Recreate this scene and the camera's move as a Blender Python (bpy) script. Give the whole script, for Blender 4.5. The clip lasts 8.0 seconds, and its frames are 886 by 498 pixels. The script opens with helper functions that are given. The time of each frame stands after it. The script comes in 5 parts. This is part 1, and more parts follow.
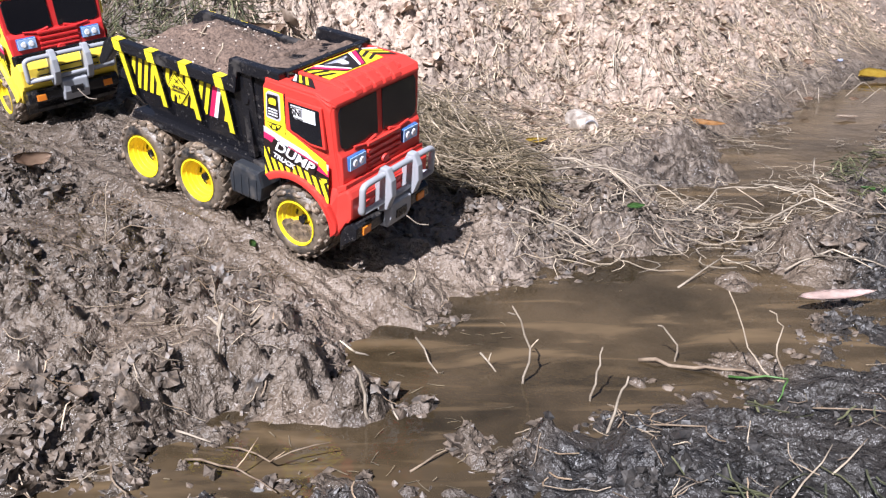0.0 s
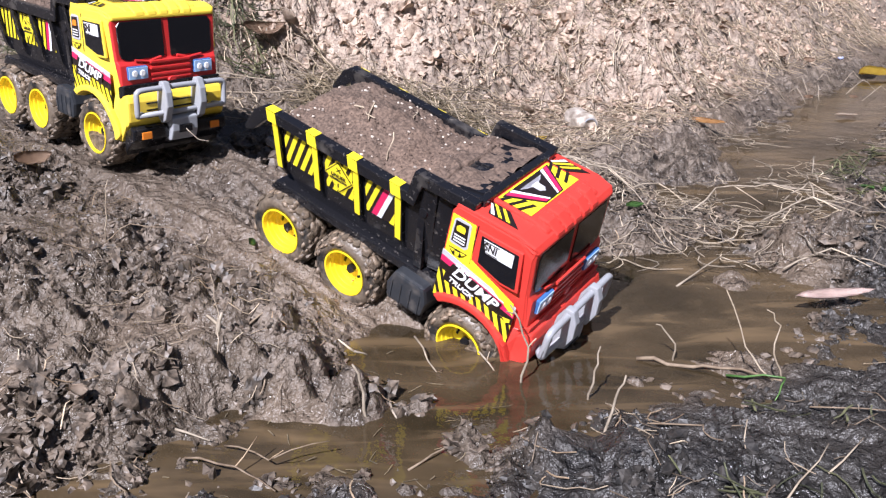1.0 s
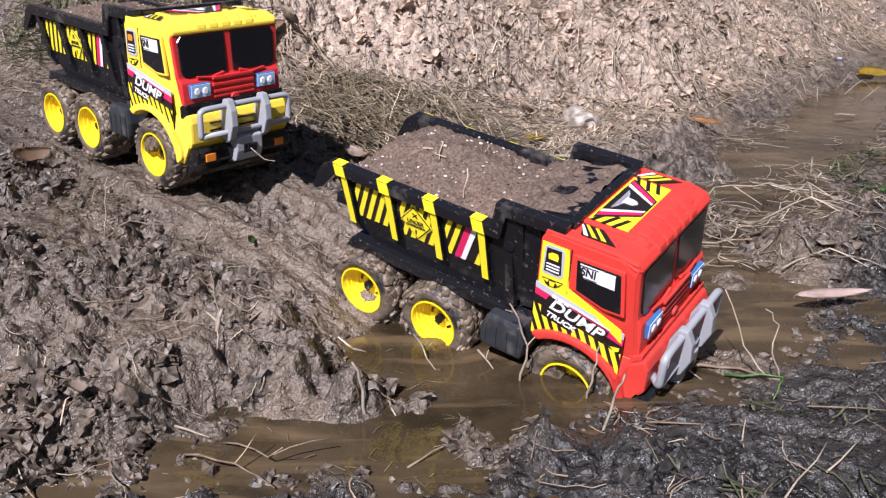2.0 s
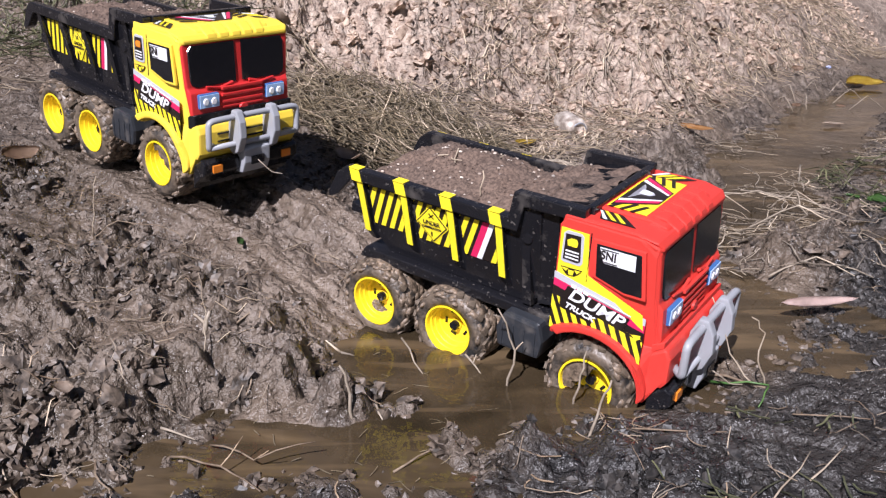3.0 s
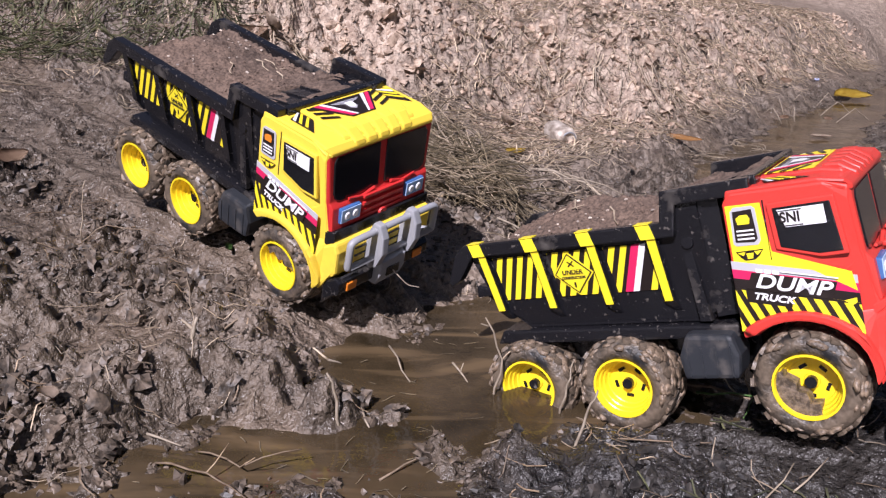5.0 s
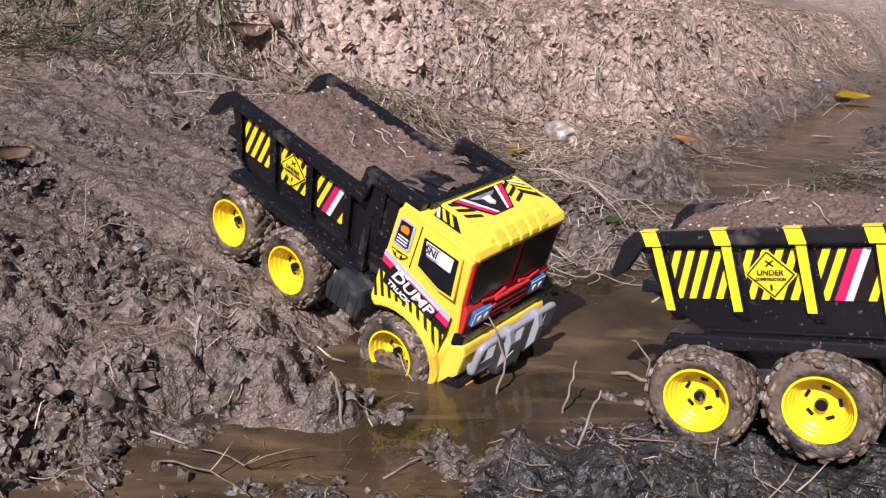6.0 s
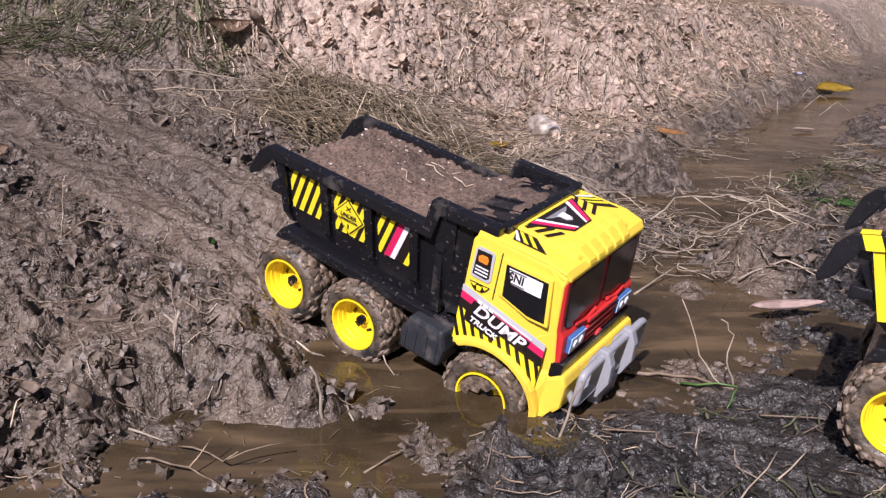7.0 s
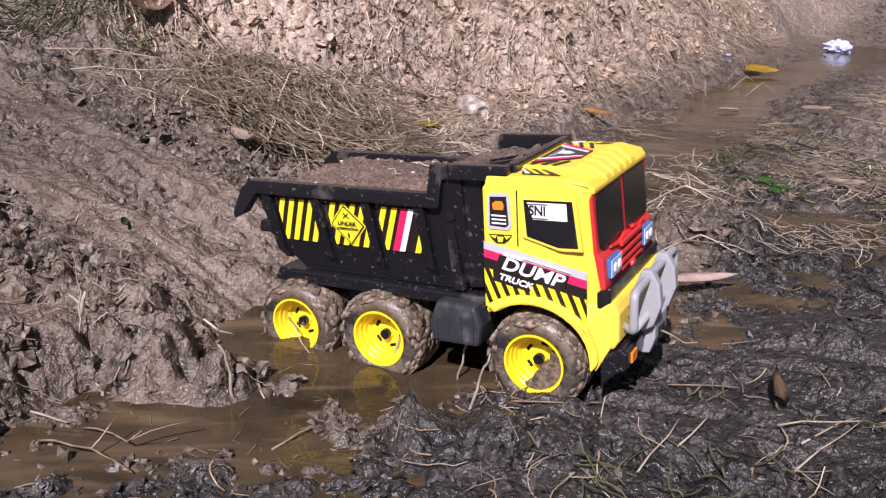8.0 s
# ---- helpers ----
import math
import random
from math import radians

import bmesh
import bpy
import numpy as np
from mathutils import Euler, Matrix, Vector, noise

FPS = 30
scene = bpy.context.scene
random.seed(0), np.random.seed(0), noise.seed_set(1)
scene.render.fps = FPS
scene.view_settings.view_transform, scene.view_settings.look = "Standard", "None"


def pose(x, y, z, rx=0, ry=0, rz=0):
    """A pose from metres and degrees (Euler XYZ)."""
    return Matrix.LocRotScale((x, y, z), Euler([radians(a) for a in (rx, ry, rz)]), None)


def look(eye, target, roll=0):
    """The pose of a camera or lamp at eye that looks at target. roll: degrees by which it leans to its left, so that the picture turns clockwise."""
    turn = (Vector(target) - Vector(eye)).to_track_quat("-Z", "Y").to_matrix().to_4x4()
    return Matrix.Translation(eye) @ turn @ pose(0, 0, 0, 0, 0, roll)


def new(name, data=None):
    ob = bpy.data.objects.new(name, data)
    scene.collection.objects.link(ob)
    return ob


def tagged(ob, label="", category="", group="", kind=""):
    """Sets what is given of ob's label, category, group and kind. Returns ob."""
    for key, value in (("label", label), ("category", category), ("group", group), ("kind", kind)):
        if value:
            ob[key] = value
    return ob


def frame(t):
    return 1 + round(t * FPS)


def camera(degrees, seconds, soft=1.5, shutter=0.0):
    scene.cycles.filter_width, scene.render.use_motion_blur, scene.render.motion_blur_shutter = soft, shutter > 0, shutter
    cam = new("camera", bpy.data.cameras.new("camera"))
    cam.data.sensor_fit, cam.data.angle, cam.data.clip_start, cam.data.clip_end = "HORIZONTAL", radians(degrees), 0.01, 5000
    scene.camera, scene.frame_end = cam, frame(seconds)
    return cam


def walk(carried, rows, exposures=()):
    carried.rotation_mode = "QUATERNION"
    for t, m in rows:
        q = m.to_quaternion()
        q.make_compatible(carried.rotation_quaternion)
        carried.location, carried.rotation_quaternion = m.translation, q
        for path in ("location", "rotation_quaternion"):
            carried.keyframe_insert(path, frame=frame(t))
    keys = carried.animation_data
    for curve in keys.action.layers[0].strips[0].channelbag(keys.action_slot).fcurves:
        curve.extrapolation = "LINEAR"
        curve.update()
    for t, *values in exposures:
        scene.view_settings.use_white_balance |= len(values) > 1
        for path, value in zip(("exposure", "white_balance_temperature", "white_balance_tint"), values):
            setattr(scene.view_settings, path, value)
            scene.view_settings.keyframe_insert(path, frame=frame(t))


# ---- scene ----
# ---- camera ----
cam = camera(52.87, 8.0, soft=1.25)
PATH = [
    (0.0, pose(0.0000, 0.0000, 0.4800, 71.50, 0.00, 0.00)),
    (0.5, pose(-0.0003, -0.0017, 0.4818, 71.42, 0.01, 0.06)),
    (1.0, pose(0.0028, -0.0021, 0.4831, 71.32, -0.00, 0.06)),
    (1.5, pose(0.0005, -0.0032, 0.4826, 71.22, -0.04, 0.08)),
    (3.0, pose(0.0011, -0.0043, 0.4866, 71.35, -1.17, -0.42)),
    (3.5, pose(0.0030, -0.0041, 0.4877, 71.53, -1.48, -0.60)),
    (4.0, pose(0.0041, -0.0027, 0.4886, 71.66, -1.75, -0.75)),
    (5.5, pose(-0.0014, -0.0079, 0.4908, 71.76, -2.13, -0.88)),
    (6.0, pose(-0.0039, -0.0079, 0.4908, 71.71, -2.26, -0.86)),
    (6.5, pose(0.0017, -0.0074, 0.4885, 71.55, -2.24, -0.81)),
    (7.0, pose(0.0049, -0.0053, 0.4853, 71.55, -1.96, -1.82)),
    (7.5, pose(0.0243, -0.0064, 0.4785, 71.07, -2.46, -3.54)),
    (8.0, pose(0.0438, -0.0106, 0.4772, 70.69, -2.45, -5.32)),
]
walk(cam, PATH, exposures=[(0.0, 0.82, 5900, 16), (1.0, 0.65, 5900, 18), (1.6, 0.46, 5950, 19), (3.5, 0.34, 6000, 21), (5.5, 0.18, 6150, 26), (6.5, 0.16, 6200, 27), (8.0, 0.27, 6200, 27)])

# ---- light: low-afternoon sun from behind the camera's left shoulder, open sky ----
SUN_TRAVEL = Vector((0.38, 0.92, -0.95)).normalized()
world = bpy.data.worlds.new("sky")
scene.world = world
world.use_nodes = True
wt = world.node_tree
sky = wt.nodes.new("ShaderNodeTexSky")
sky.sky_type, sky.sun_disc = "NISHITA", False
sky.sun_elevation = math.asin(-SUN_TRAVEL.z)
sky.sun_rotation = math.atan2(-SUN_TRAVEL.x, -SUN_TRAVEL.y)
wt.links.new(sky.outputs[0], wt.nodes["Background"].inputs[0])
wt.nodes["Background"].inputs[1].default_value = 0.040
sun_data = bpy.data.lights.new("sun", "SUN")
sun_data.energy, sun_data.angle, sun_data.color = 6.1, radians(0.55), (1.0, 0.975, 0.95)
sun = new("sun", sun_data)
sun.matrix_world = look((0, 0, 5), Vector((0, 0, 5)) + SUN_TRAVEL)

# ---- materials ----


def nodes_of(name):
    m = bpy.data.materials.new(name)
    m.use_nodes = True
    t = m.node_tree
    return m, t, t.nodes["Principled BSDF"]


def tex_noise(t, scale, detail=6, rough=0.6, coord="Object"):
    c = t.nodes.new("ShaderNodeTexCoord")
    n = t.nodes.new("ShaderNodeTexNoise")
    n.inputs["Scale"].default_value, n.inputs["Detail"].default_value, n.inputs["Roughness"].default_value = scale, detail, rough
    t.links.new(c.outputs[coord], n.inputs["Vector"])
    return n


def ramp(t, source, lo, hi, c0, c1):
    r = t.nodes.new("ShaderNodeValToRGB")
    r.color_ramp.elements[0].position, r.color_ramp.elements[1].position = lo, hi
    r.color_ramp.elements[0].color, r.color_ramp.elements[1].color = (*c0, 1), (*c1, 1)
    t.links.new(source, r.inputs[0])
    return r


def mixed(t, fac, a, b, kind="MIX"):
    m = t.nodes.new("ShaderNodeMix")
    m.data_type, m.blend_type = "RGBA", kind
    for s, v in ((0, fac), (6, a), (7, b)):
        if isinstance(v, (int, float)):
            m.inputs[s].default_value = v
        elif isinstance(v, tuple):
            m.inputs[s].default_value = (*v, 1)
        else:
            t.links.new(v, m.inputs[s])
    return m.outputs[2]


def bumped(t, shader, source, strength, distance, previous=None):
    b = t.nodes.new("ShaderNodeBump")
    b.inputs["Strength"].default_value, b.inputs["Distance"].default_value = strength, distance
    t.links.new(source, b.inputs["Height"])
    if previous:
        t.links.new(previous, b.inputs["Normal"])
    t.links.new(b.outputs[0], shader.inputs["Normal"])
    return b.outputs[0]


def plastic(name, colour, rough=0.35, dirt=0.35, dirt_colour=(0.16, 0.12, 0.085), scale=9.0, lo=0.56, hi=0.72, speck=0.71):
    """Moulded toy plastic with a thin, blotchy film of dried mud."""
    m, t, s = nodes_of(name)
    big = tex_noise(t, scale, 5, 0.6)
    fine = tex_noise(t, 160, 2, 0.6)
    spots = ramp(t, big.outputs[0], lo, hi, (0, 0, 0), (dirt, dirt, dirt))
    specks = ramp(t, fine.outputs[0], speck, speck + 0.07, (0, 0, 0), (dirt * 0.7, dirt * 0.7, dirt * 0.7))
    both = mixed(t, 1.0, spots.outputs[0], specks.outputs[0], "ADD")
    t.links.new(mixed(t, both, tuple(colour), tuple(dirt_colour)), s.inputs["Base Color"])
    r = ramp(t, both, 0.0, 0.5, (rough, rough, rough), (0.75, 0.75, 0.75))
    t.links.new(r.outputs[0], s.inputs["Roughness"])
    bumped(t, s, fine.outputs[0], 0.12, 0.0006)
    return m


RED = plastic("red_plastic", (0.62, 0.045, 0.032), 0.38, 0.22)
FRONT_RED = plastic("front_red_plastic", (0.58, 0.03, 0.028), 0.38, 0.2)
YELLOW = plastic("yellow_plastic", (0.84, 0.61, 0.055), 0.38, 0.3)
RIM = plastic("rim_yellow_plastic", (0.86, 0.63, 0.012), 0.3, 0.25, scale=22)
BLACK = plastic("black_plastic", (0.009, 0.009, 0.011), 0.22, 0.6, (0.20, 0.175, 0.15), 18, 0.58, 0.80, 0.655)
# black tank plastic lifted towards slate: sky reflection put into the base colour
SKY_BLACK = plastic("black_plastic_with_sky_tone", (0.026, 0.029, 0.034), 0.3, 0.5, (0.17, 0.145, 0.12), 30, 0.55, 0.75)
BLACK_GLOSS = plastic("black_window_plastic", (0.008, 0.008, 0.010), 0.16, 0.12, scale=20)
GREY = plastic("grey_plastic", (0.30, 0.31, 0.33), 0.4, 0.3)
SILVER = plastic("headlight_foil", (0.36, 0.52, 0.76), 0.18, 0.1)
LENS_BLUE = plastic("headlight_blue", (0.05, 0.13, 0.32), 0.2, 0.05)
ORANGE = plastic("orange_lamp", (0.75, 0.22, 0.02), 0.25, 0.2)
D_YELLOW = plastic("decal_yellow", (0.86, 0.70, 0.02), 0.32, 0.12)
D_BLACK = plastic("decal_black", (0.016, 0.011, 0.010), 0.32, 0.2)
D_WHITE = plastic("decal_white", (0.78, 0.78, 0.80), 0.32, 0.15)
D_GREY = plastic("decal_grey", (0.45, 0.45, 0.48), 0.32, 0.15)
D_PINK = plastic("decal_crimson", (0.62, 0.02, 0.10), 0.32, 0.15)


def tyre_material():
    m, t, s = nodes_of("muddy_tyre_rubber")
    big = tex_noise(t, 28, 4, 0.6)
    fine = tex_noise(t, 180, 2, 0.5)
    cover = ramp(t, big.outputs[0], 0.40, 0.56, (0, 0, 0), (1, 1, 1))
    mud = mixed(t, fine.outputs[0], (0.042, 0.032, 0.023), (0.21, 0.162, 0.116))
    t.links.new(mixed(t, cover.outputs[0], (0.014, 0.014, 0.014), mud), s.inputs["Base Color"])
    r = ramp(t, big.outputs[0], 0.4, 0.7, (0.55, 0.55, 0.55), (0.38, 0.38, 0.38))
    t.links.new(r.outputs[0], s.inputs["Roughness"])
    n1 = bumped(t, s, cover.outputs[0], 0.6, 0.003)
    bumped(t, s, fine.outputs[0], 0.5, 0.002, n1)
    return m


def ground_material():
    """Wet mud, drying to pale crumbly earth where the ground stands well above the water."""
    m, t, s = nodes_of("mud_and_dry_earth")
    dry = t.nodes.new("ShaderNodeAttribute")
    dry.attribute_name = "dryness"
    big = tex_noise(t, 3.2, 5, 0.6)
    mid = tex_noise(t, 34, 4, 0.62)
    fine = tex_noise(t, 170, 3, 0.6)
    crumbs = t.nodes.new("ShaderNodeTexVoronoi")
    crumbs.inputs["Scale"].default_value = 62
    warp = tex_noise(t, 40, 2, 0.5)
    place = t.nodes.new("ShaderNodeVectorMath")
    place.operation = "MULTIPLY_ADD"
    place.inputs[1].default_value = (0.03, 0.03, 0.03)
    t.links.new(warp.outputs[1], place.inputs[0])
    t.links.new(t.nodes["Texture Coordinate"].outputs["Object"], place.inputs[2])
    t.links.new(place.outputs[0], crumbs.inputs["Vector"])
    soak_and_sky = t.nodes.new("ShaderNodeAttribute")
    soak_and_sky.attribute_name = "soaked"
    wetc = mixed(t, ramp(t, mid.outputs[0], 0.36, 0.66, (0, 0, 0), (1, 1, 1)).outputs[0], (0.034, 0.027, 0.0215), (0.165, 0.130, 0.100))
    wetc = mixed(t, ramp(t, big.outputs[0], 0.45, 0.65, (0, 0, 0), (0.6, 0.6, 0.6)).outputs[0], wetc, (0.112, 0.086, 0.060))
    smear = t.nodes.new("ShaderNodeAttribute")
    smear.attribute_name = "slick"
    wetc = mixed(t, mixed(t, 1.0, smear.outputs["Fac"], (0.6, 0.6, 0.6), "MULTIPLY"), wetc, (0.150, 0.112, 0.080))
    # soaked mud is darker; the bluer tint stands for sky mirrored in its film
    wetc = mixed(t, soak_and_sky.outputs["Fac"], wetc, mixed(t, 1.0, wetc, (0.275, 0.32, 0.39), "MULTIPLY"))
    dryc = mixed(t, ramp(t, mid.outputs[0], 0.34, 0.64, (0, 0, 0), (1, 1, 1)).outputs[0], (0.29, 0.208, 0.155), (0.60, 0.488, 0.388))
    dryc = mixed(t, ramp(t, fine.outputs[0], 0.35, 0.6, (0.45, 0.45, 0.45), (0, 0, 0)).outputs[0], dryc, (0.17, 0.125, 0.098))
    t.links.new(mixed(t, dry.outputs["Fac"], wetc, dryc), s.inputs["Base Color"])
    rough = mixed(t, dry.outputs["Fac"], ramp(t, mid.outputs[0], 0.38, 0.62, (0.20, 0.20, 0.20), (0.52, 0.52, 0.52)).outputs[0], (0.92, 0.92, 0.92))
    rough = mixed(t, mixed(t, 1.0, smear.outputs["Fac"], (0.6, 0.6, 0.6), "MULTIPLY"), rough, (0.24, 0.24, 0.24))
    t.links.new(rough, s.inputs["Roughness"])
    n1 = bumped(t, s, mid.outputs[0], 0.8, 0.020)
    n2 = bumped(t, s, crumbs.outputs[0], 0.7, -0.008, n1)
    bumped(t, s, fine.outputs[0], 0.8, 0.005, n2)
    return m


def water_material():
    """Shallow silty water: the bed shows through faintly, the surface mirrors."""
    m, t, s = nodes_of("silty_water")
    out = t.nodes["Material Output"]
    big = tex_noise(t, 5.0, 4, 0.55)
    c = mixed(t, ramp(t, big.outputs[0], 0.38, 0.62, (0, 0, 0), (1, 1, 1)).outputs[0], (0.030, 0.022, 0.012), (0.084, 0.059, 0.033))
    # paler plumes of stirred silt drawn out along the stream
    flow = t.nodes.new("ShaderNodeMapping")
    flow.inputs["Rotation"].default_value, flow.inputs["Scale"].default_value = (0, 0, radians(-42)), (2.2, 9.0, 1)
    t.links.new(t.nodes["Texture Coordinate"].outputs["Object"], flow.inputs["Vector"])
    plume = t.nodes.new("ShaderNodeTexNoise")
    plume.inputs["Scale"].default_value, plume.inputs["Detail"].default_value, plume.inputs["Distortion"].default_value = 1.6, 5, 1.4
    t.links.new(flow.outputs[0], plume.inputs["Vector"])
    c = mixed(t, ramp(t, plume.outputs[0], 0.52, 0.68, (0, 0, 0), (0.55, 0.55, 0.55)).outputs[0], c, (0.205, 0.140, 0.075))
    t.links.new(c, s.inputs["Base Color"])
    s.inputs["Roughness"].default_value, s.inputs["Specular IOR Level"].default_value = 0.5, 0.0
    clear = t.nodes.new("ShaderNodeBsdfTransparent")
    clear.inputs[0].default_value = (0.72, 0.60, 0.44, 1)
    mix = t.nodes.new("ShaderNodeMixShader")
    mix.inputs[0].default_value = 0.86
    gloss = t.nodes.new("ShaderNodeBsdfGlossy")
    gloss.inputs["Roughness"].default_value = 0.03
    fres = t.nodes.new("ShaderNodeFresnel")
    fres.inputs["IOR"].default_value = 1.33
    top = t.nodes.new("ShaderNodeMixShader")
    t.links.new(clear.outputs[0], mix.inputs[1])
    t.links.new(s.outputs[0], mix.inputs[2])
    t.links.new(fres.outputs[0], top.inputs[0])
    t.links.new(mix.outputs[0], top.inputs[1])
    t.links.new(gloss.outputs[0], top.inputs[2])
    t.links.new(top.outputs[0], out.inputs["Surface"])
    rip = tex_noise(t, 34, 3, 0.5)
    slow = tex_noise(t, 9, 2, 0.5)
    n1 = bumped(t, s, slow.outputs[0], 0.16, 0.01)
    n2 = bumped(t, s, rip.outputs[0], 0.22, 0.004, n1)
    t.links.new(n2, gloss.inputs["Normal"])
    t.links.new(n2, fres.inputs["Normal"])
    return m


def organic(name, c0, c1, rough=0.75, scale=40, per_island=True):
    """Straw, roots, leaves: colour drifts along and from piece to piece."""
    m, t, s = nodes_of(name)
    n = tex_noise(t, scale, 5, 0.6)
    base = mixed(t, ramp(t, n.outputs[0], 0.35, 0.65, (0, 0, 0), (1, 1, 1)).outputs[0], tuple(c0), tuple(c1))
    if per_island:
        g = t.nodes.new("ShaderNodeNewGeometry")
        k = ramp(t, g.outputs["Random Per Island"], 0, 1, (0.45, 0.45, 0.45), (1.25, 1.2, 1.1))
        base = mixed(t, 1.0, base, k.outputs[0], "MULTIPLY")
    t.links.new(base, s.inputs["Base Color"])
    s.inputs["Roughness"].default_value = rough
    bumped(t, s, n.outputs[0], 0.4, 0.002)
    return m


def soil(name, c0, c1, scale=120, rough=0.9):
    m, t, s = nodes_of(name)
    n = tex_noise(t, scale, 3, 0.6)
    f = tex_noise(t, 12, 4, 0.6)
    a = mixed(t, ramp(t, n.outputs[0], 0.38, 0.62, (0, 0, 0), (1, 1, 1)).outputs[0], tuple(c0), tuple(c1))
    k = ramp(t, f.outputs[0], 0.3, 0.7, (0.7, 0.7, 0.7), (1.15, 1.1, 1.05))
    t.links.new(mixed(t, 1.0, a, k.outputs[0], "MULTIPLY"), s.inputs["Base Color"])
    s.inputs["Roughness"].default_value = rough
    bumped(t, s, n.outputs[0], 0.7, 0.0025)
    return m


TYRE = tyre_material()
GROUND = ground_material()
WATER = water_material()
STRAW = organic("dry_straw", (0.31, 0.245, 0.18), (0.54, 0.455, 0.35))
DARK_GRASS = organic("matted_grey_grass", (0.10, 0.080, 0.052), (0.30, 0.245, 0.16))
GREEN_GRASS = organic("dull_green_grass", (0.055, 0.065, 0.032), (0.15, 0.15, 0.075))
ROOT = organic("bleached_root", (0.28, 0.23, 0.175), (0.50, 0.43, 0.345), scale=60)
TWIG = organic("brown_twig", (0.16, 0.11, 0.07), (0.36, 0.28, 0.2), scale=60)
LEAF_BROWN = organic("dead_leaf_brown", (0.24, 0.14, 0.085), (0.42, 0.29, 0.2), 0.6, 30)
LEAF_PALE = organic("dead_leaf_pale", (0.45, 0.34, 0.26), (0.66, 0.54, 0.44), 0.6, 30)
LEAF_PINK = organic("dead_leaf_pinkish", (0.50, 0.37, 0.32), (0.74, 0.58, 0.52), 0.5, 30, False)
LEAF_YELLOW = organic("fallen_leaf_yellow", (0.52, 0.33, 0.03), (0.66, 0.47, 0.07), 0.5, 30)
LEAF_ORANGE = organic("fallen_leaf_orange", (0.5, 0.22, 0.06), (0.62, 0.36, 0.15), 0.5, 30)
LEAF_GREEN = organic("small_green_leaf", (0.05, 0.14, 0.03), (0.13, 0.26, 0.07), 0.45, 30)
SAND = soil("damp_sand", (0.075, 0.051, 0.038), (0.17, 0.120, 0.091), 260)
CLOD = soil("wet_mud_clod", (0.040, 0.032, 0.025), (0.175, 0.138, 0.106), 70, 0.52)
SOAKED_CLOD = soil("soaked_mud_clod", (0.017, 0.0158, 0.0150), (0.066, 0.060, 0.055), 70, 0.5)
CAKE = soil("caked_wheel_mud", (0.075, 0.056, 0.039), (0.25, 0.190, 0.135), 150, 0.5)
DRY_CLOD = soil("dry_earth_clod", (0.23, 0.165, 0.122), (0.50, 0.400, 0.315), 60, 0.95)
PEBBLE = organic("pale_pebble", (0.3, 0.25, 0.22), (0.62, 0.56, 0.5), 0.8, 90)
FOAM = soil("dented_white_can_paint", (0.22, 0.18, 0.145), (0.60, 0.55, 0.49), 30, 0.45)
PALE_BLUE = plastic("pale_blue_film", (0.45, 0.50, 0.72), 0.3, 0.3)

# ---- mesh helpers ----


def part(name, bm, material, parent=None, label="", smooth=False):
    me = bpy.data.meshes.new(name)
    bm.to_mesh(me)
    bm.free()
    me.materials.append(material)
    if smooth:
        me.shade_smooth()
    ob = new(name, me)
    ob.parent = parent
    return tagged(ob, label) if label else ob


def mesh_from(name, verts, faces, material, parent=None, smooth=True):
    me = bpy.data.meshes.new(name)
    me.from_pydata([tuple(v) for v in verts], [], [tuple(f) for f in faces])
    me.materials.append(material)
    if smooth:
        me.shade_smooth()
    ob = new(name, me)
    ob.parent = parent
    return ob


def box(bm, x0, x1, y0, y1, z0, z1, bevel=0.0):
    m = Matrix.Translation(((x0 + x1) / 2, (y0 + y1) / 2, (z0 + z1) / 2)) @ Matrix.Diagonal((x1 - x0, y1 - y0, z1 - z0, 1))
    made = bmesh.ops.create_cube(bm, size=1, matrix=m)["verts"]
    if bevel:
        edges = list({e for v in made for e in v.link_edges})
        bmesh.ops.bevel(bm, geom=edges, offset=bevel, segments=2, affect="EDGES", profile=0.6)
    return bm


def boxed(x0, x1, y0, y1, z0, z1, bevel=0.0):
    return box(bmesh.new(), x0, x1, y0, y1, z0, z1, bevel)


def prism(outline, y0, y1, bevel=0.0, top_y=None, bm=None):
    """A closed outline in x, z drawn out from y0 to y1."""
    bm = bm or bmesh.new()
    a = [bm.verts.new((x, y0, z)) for x, z in outline]
    b = [bm.verts.new((x, y1, z)) for x, z in outline]
    n = len(outline)
    faces = [bm.faces.new(a), bm.faces.new(b[::-1])]
    for i in range(n):
        faces.append(bm.faces.new((a[(i + 1) % n], a[i], b[i], b[(i + 1) % n])))
    bmesh.ops.recalc_face_normals(bm, faces=faces)
    if bevel:
        sharp = [e for f in faces for e in f.edges if len(e.link_faces) == 2 and e.calc_face_angle(0) > 0.5]
        bmesh.ops.bevel(bm, geom=list(set(sharp)), offset=bevel, segments=2, affect="EDGES", profile=0.6, clamp_overlap=True)
    return bm


def revolve(profile, segments=40, bm=None):
    """A closed ring of (y, radius) turned about the y axis."""
    bm = bm or bmesh.new()
    rings = []
    for i in range(segments):
        a = 2 * math.pi * i / segments
        rings.append([bm.verts.new((r * math.cos(a), y, r * math.sin(a))) for y, r in profile])
    n = len(profile)
    for i in range(segments):
        p, q = rings[i], rings[(i + 1) % segments]
        for j in range(n - 1):
            bm.faces.new((p[j], p[j + 1], q[j + 1], q[j]))
    bmesh.ops.recalc_face_normals(bm, faces=bm.faces[:])
    return bm


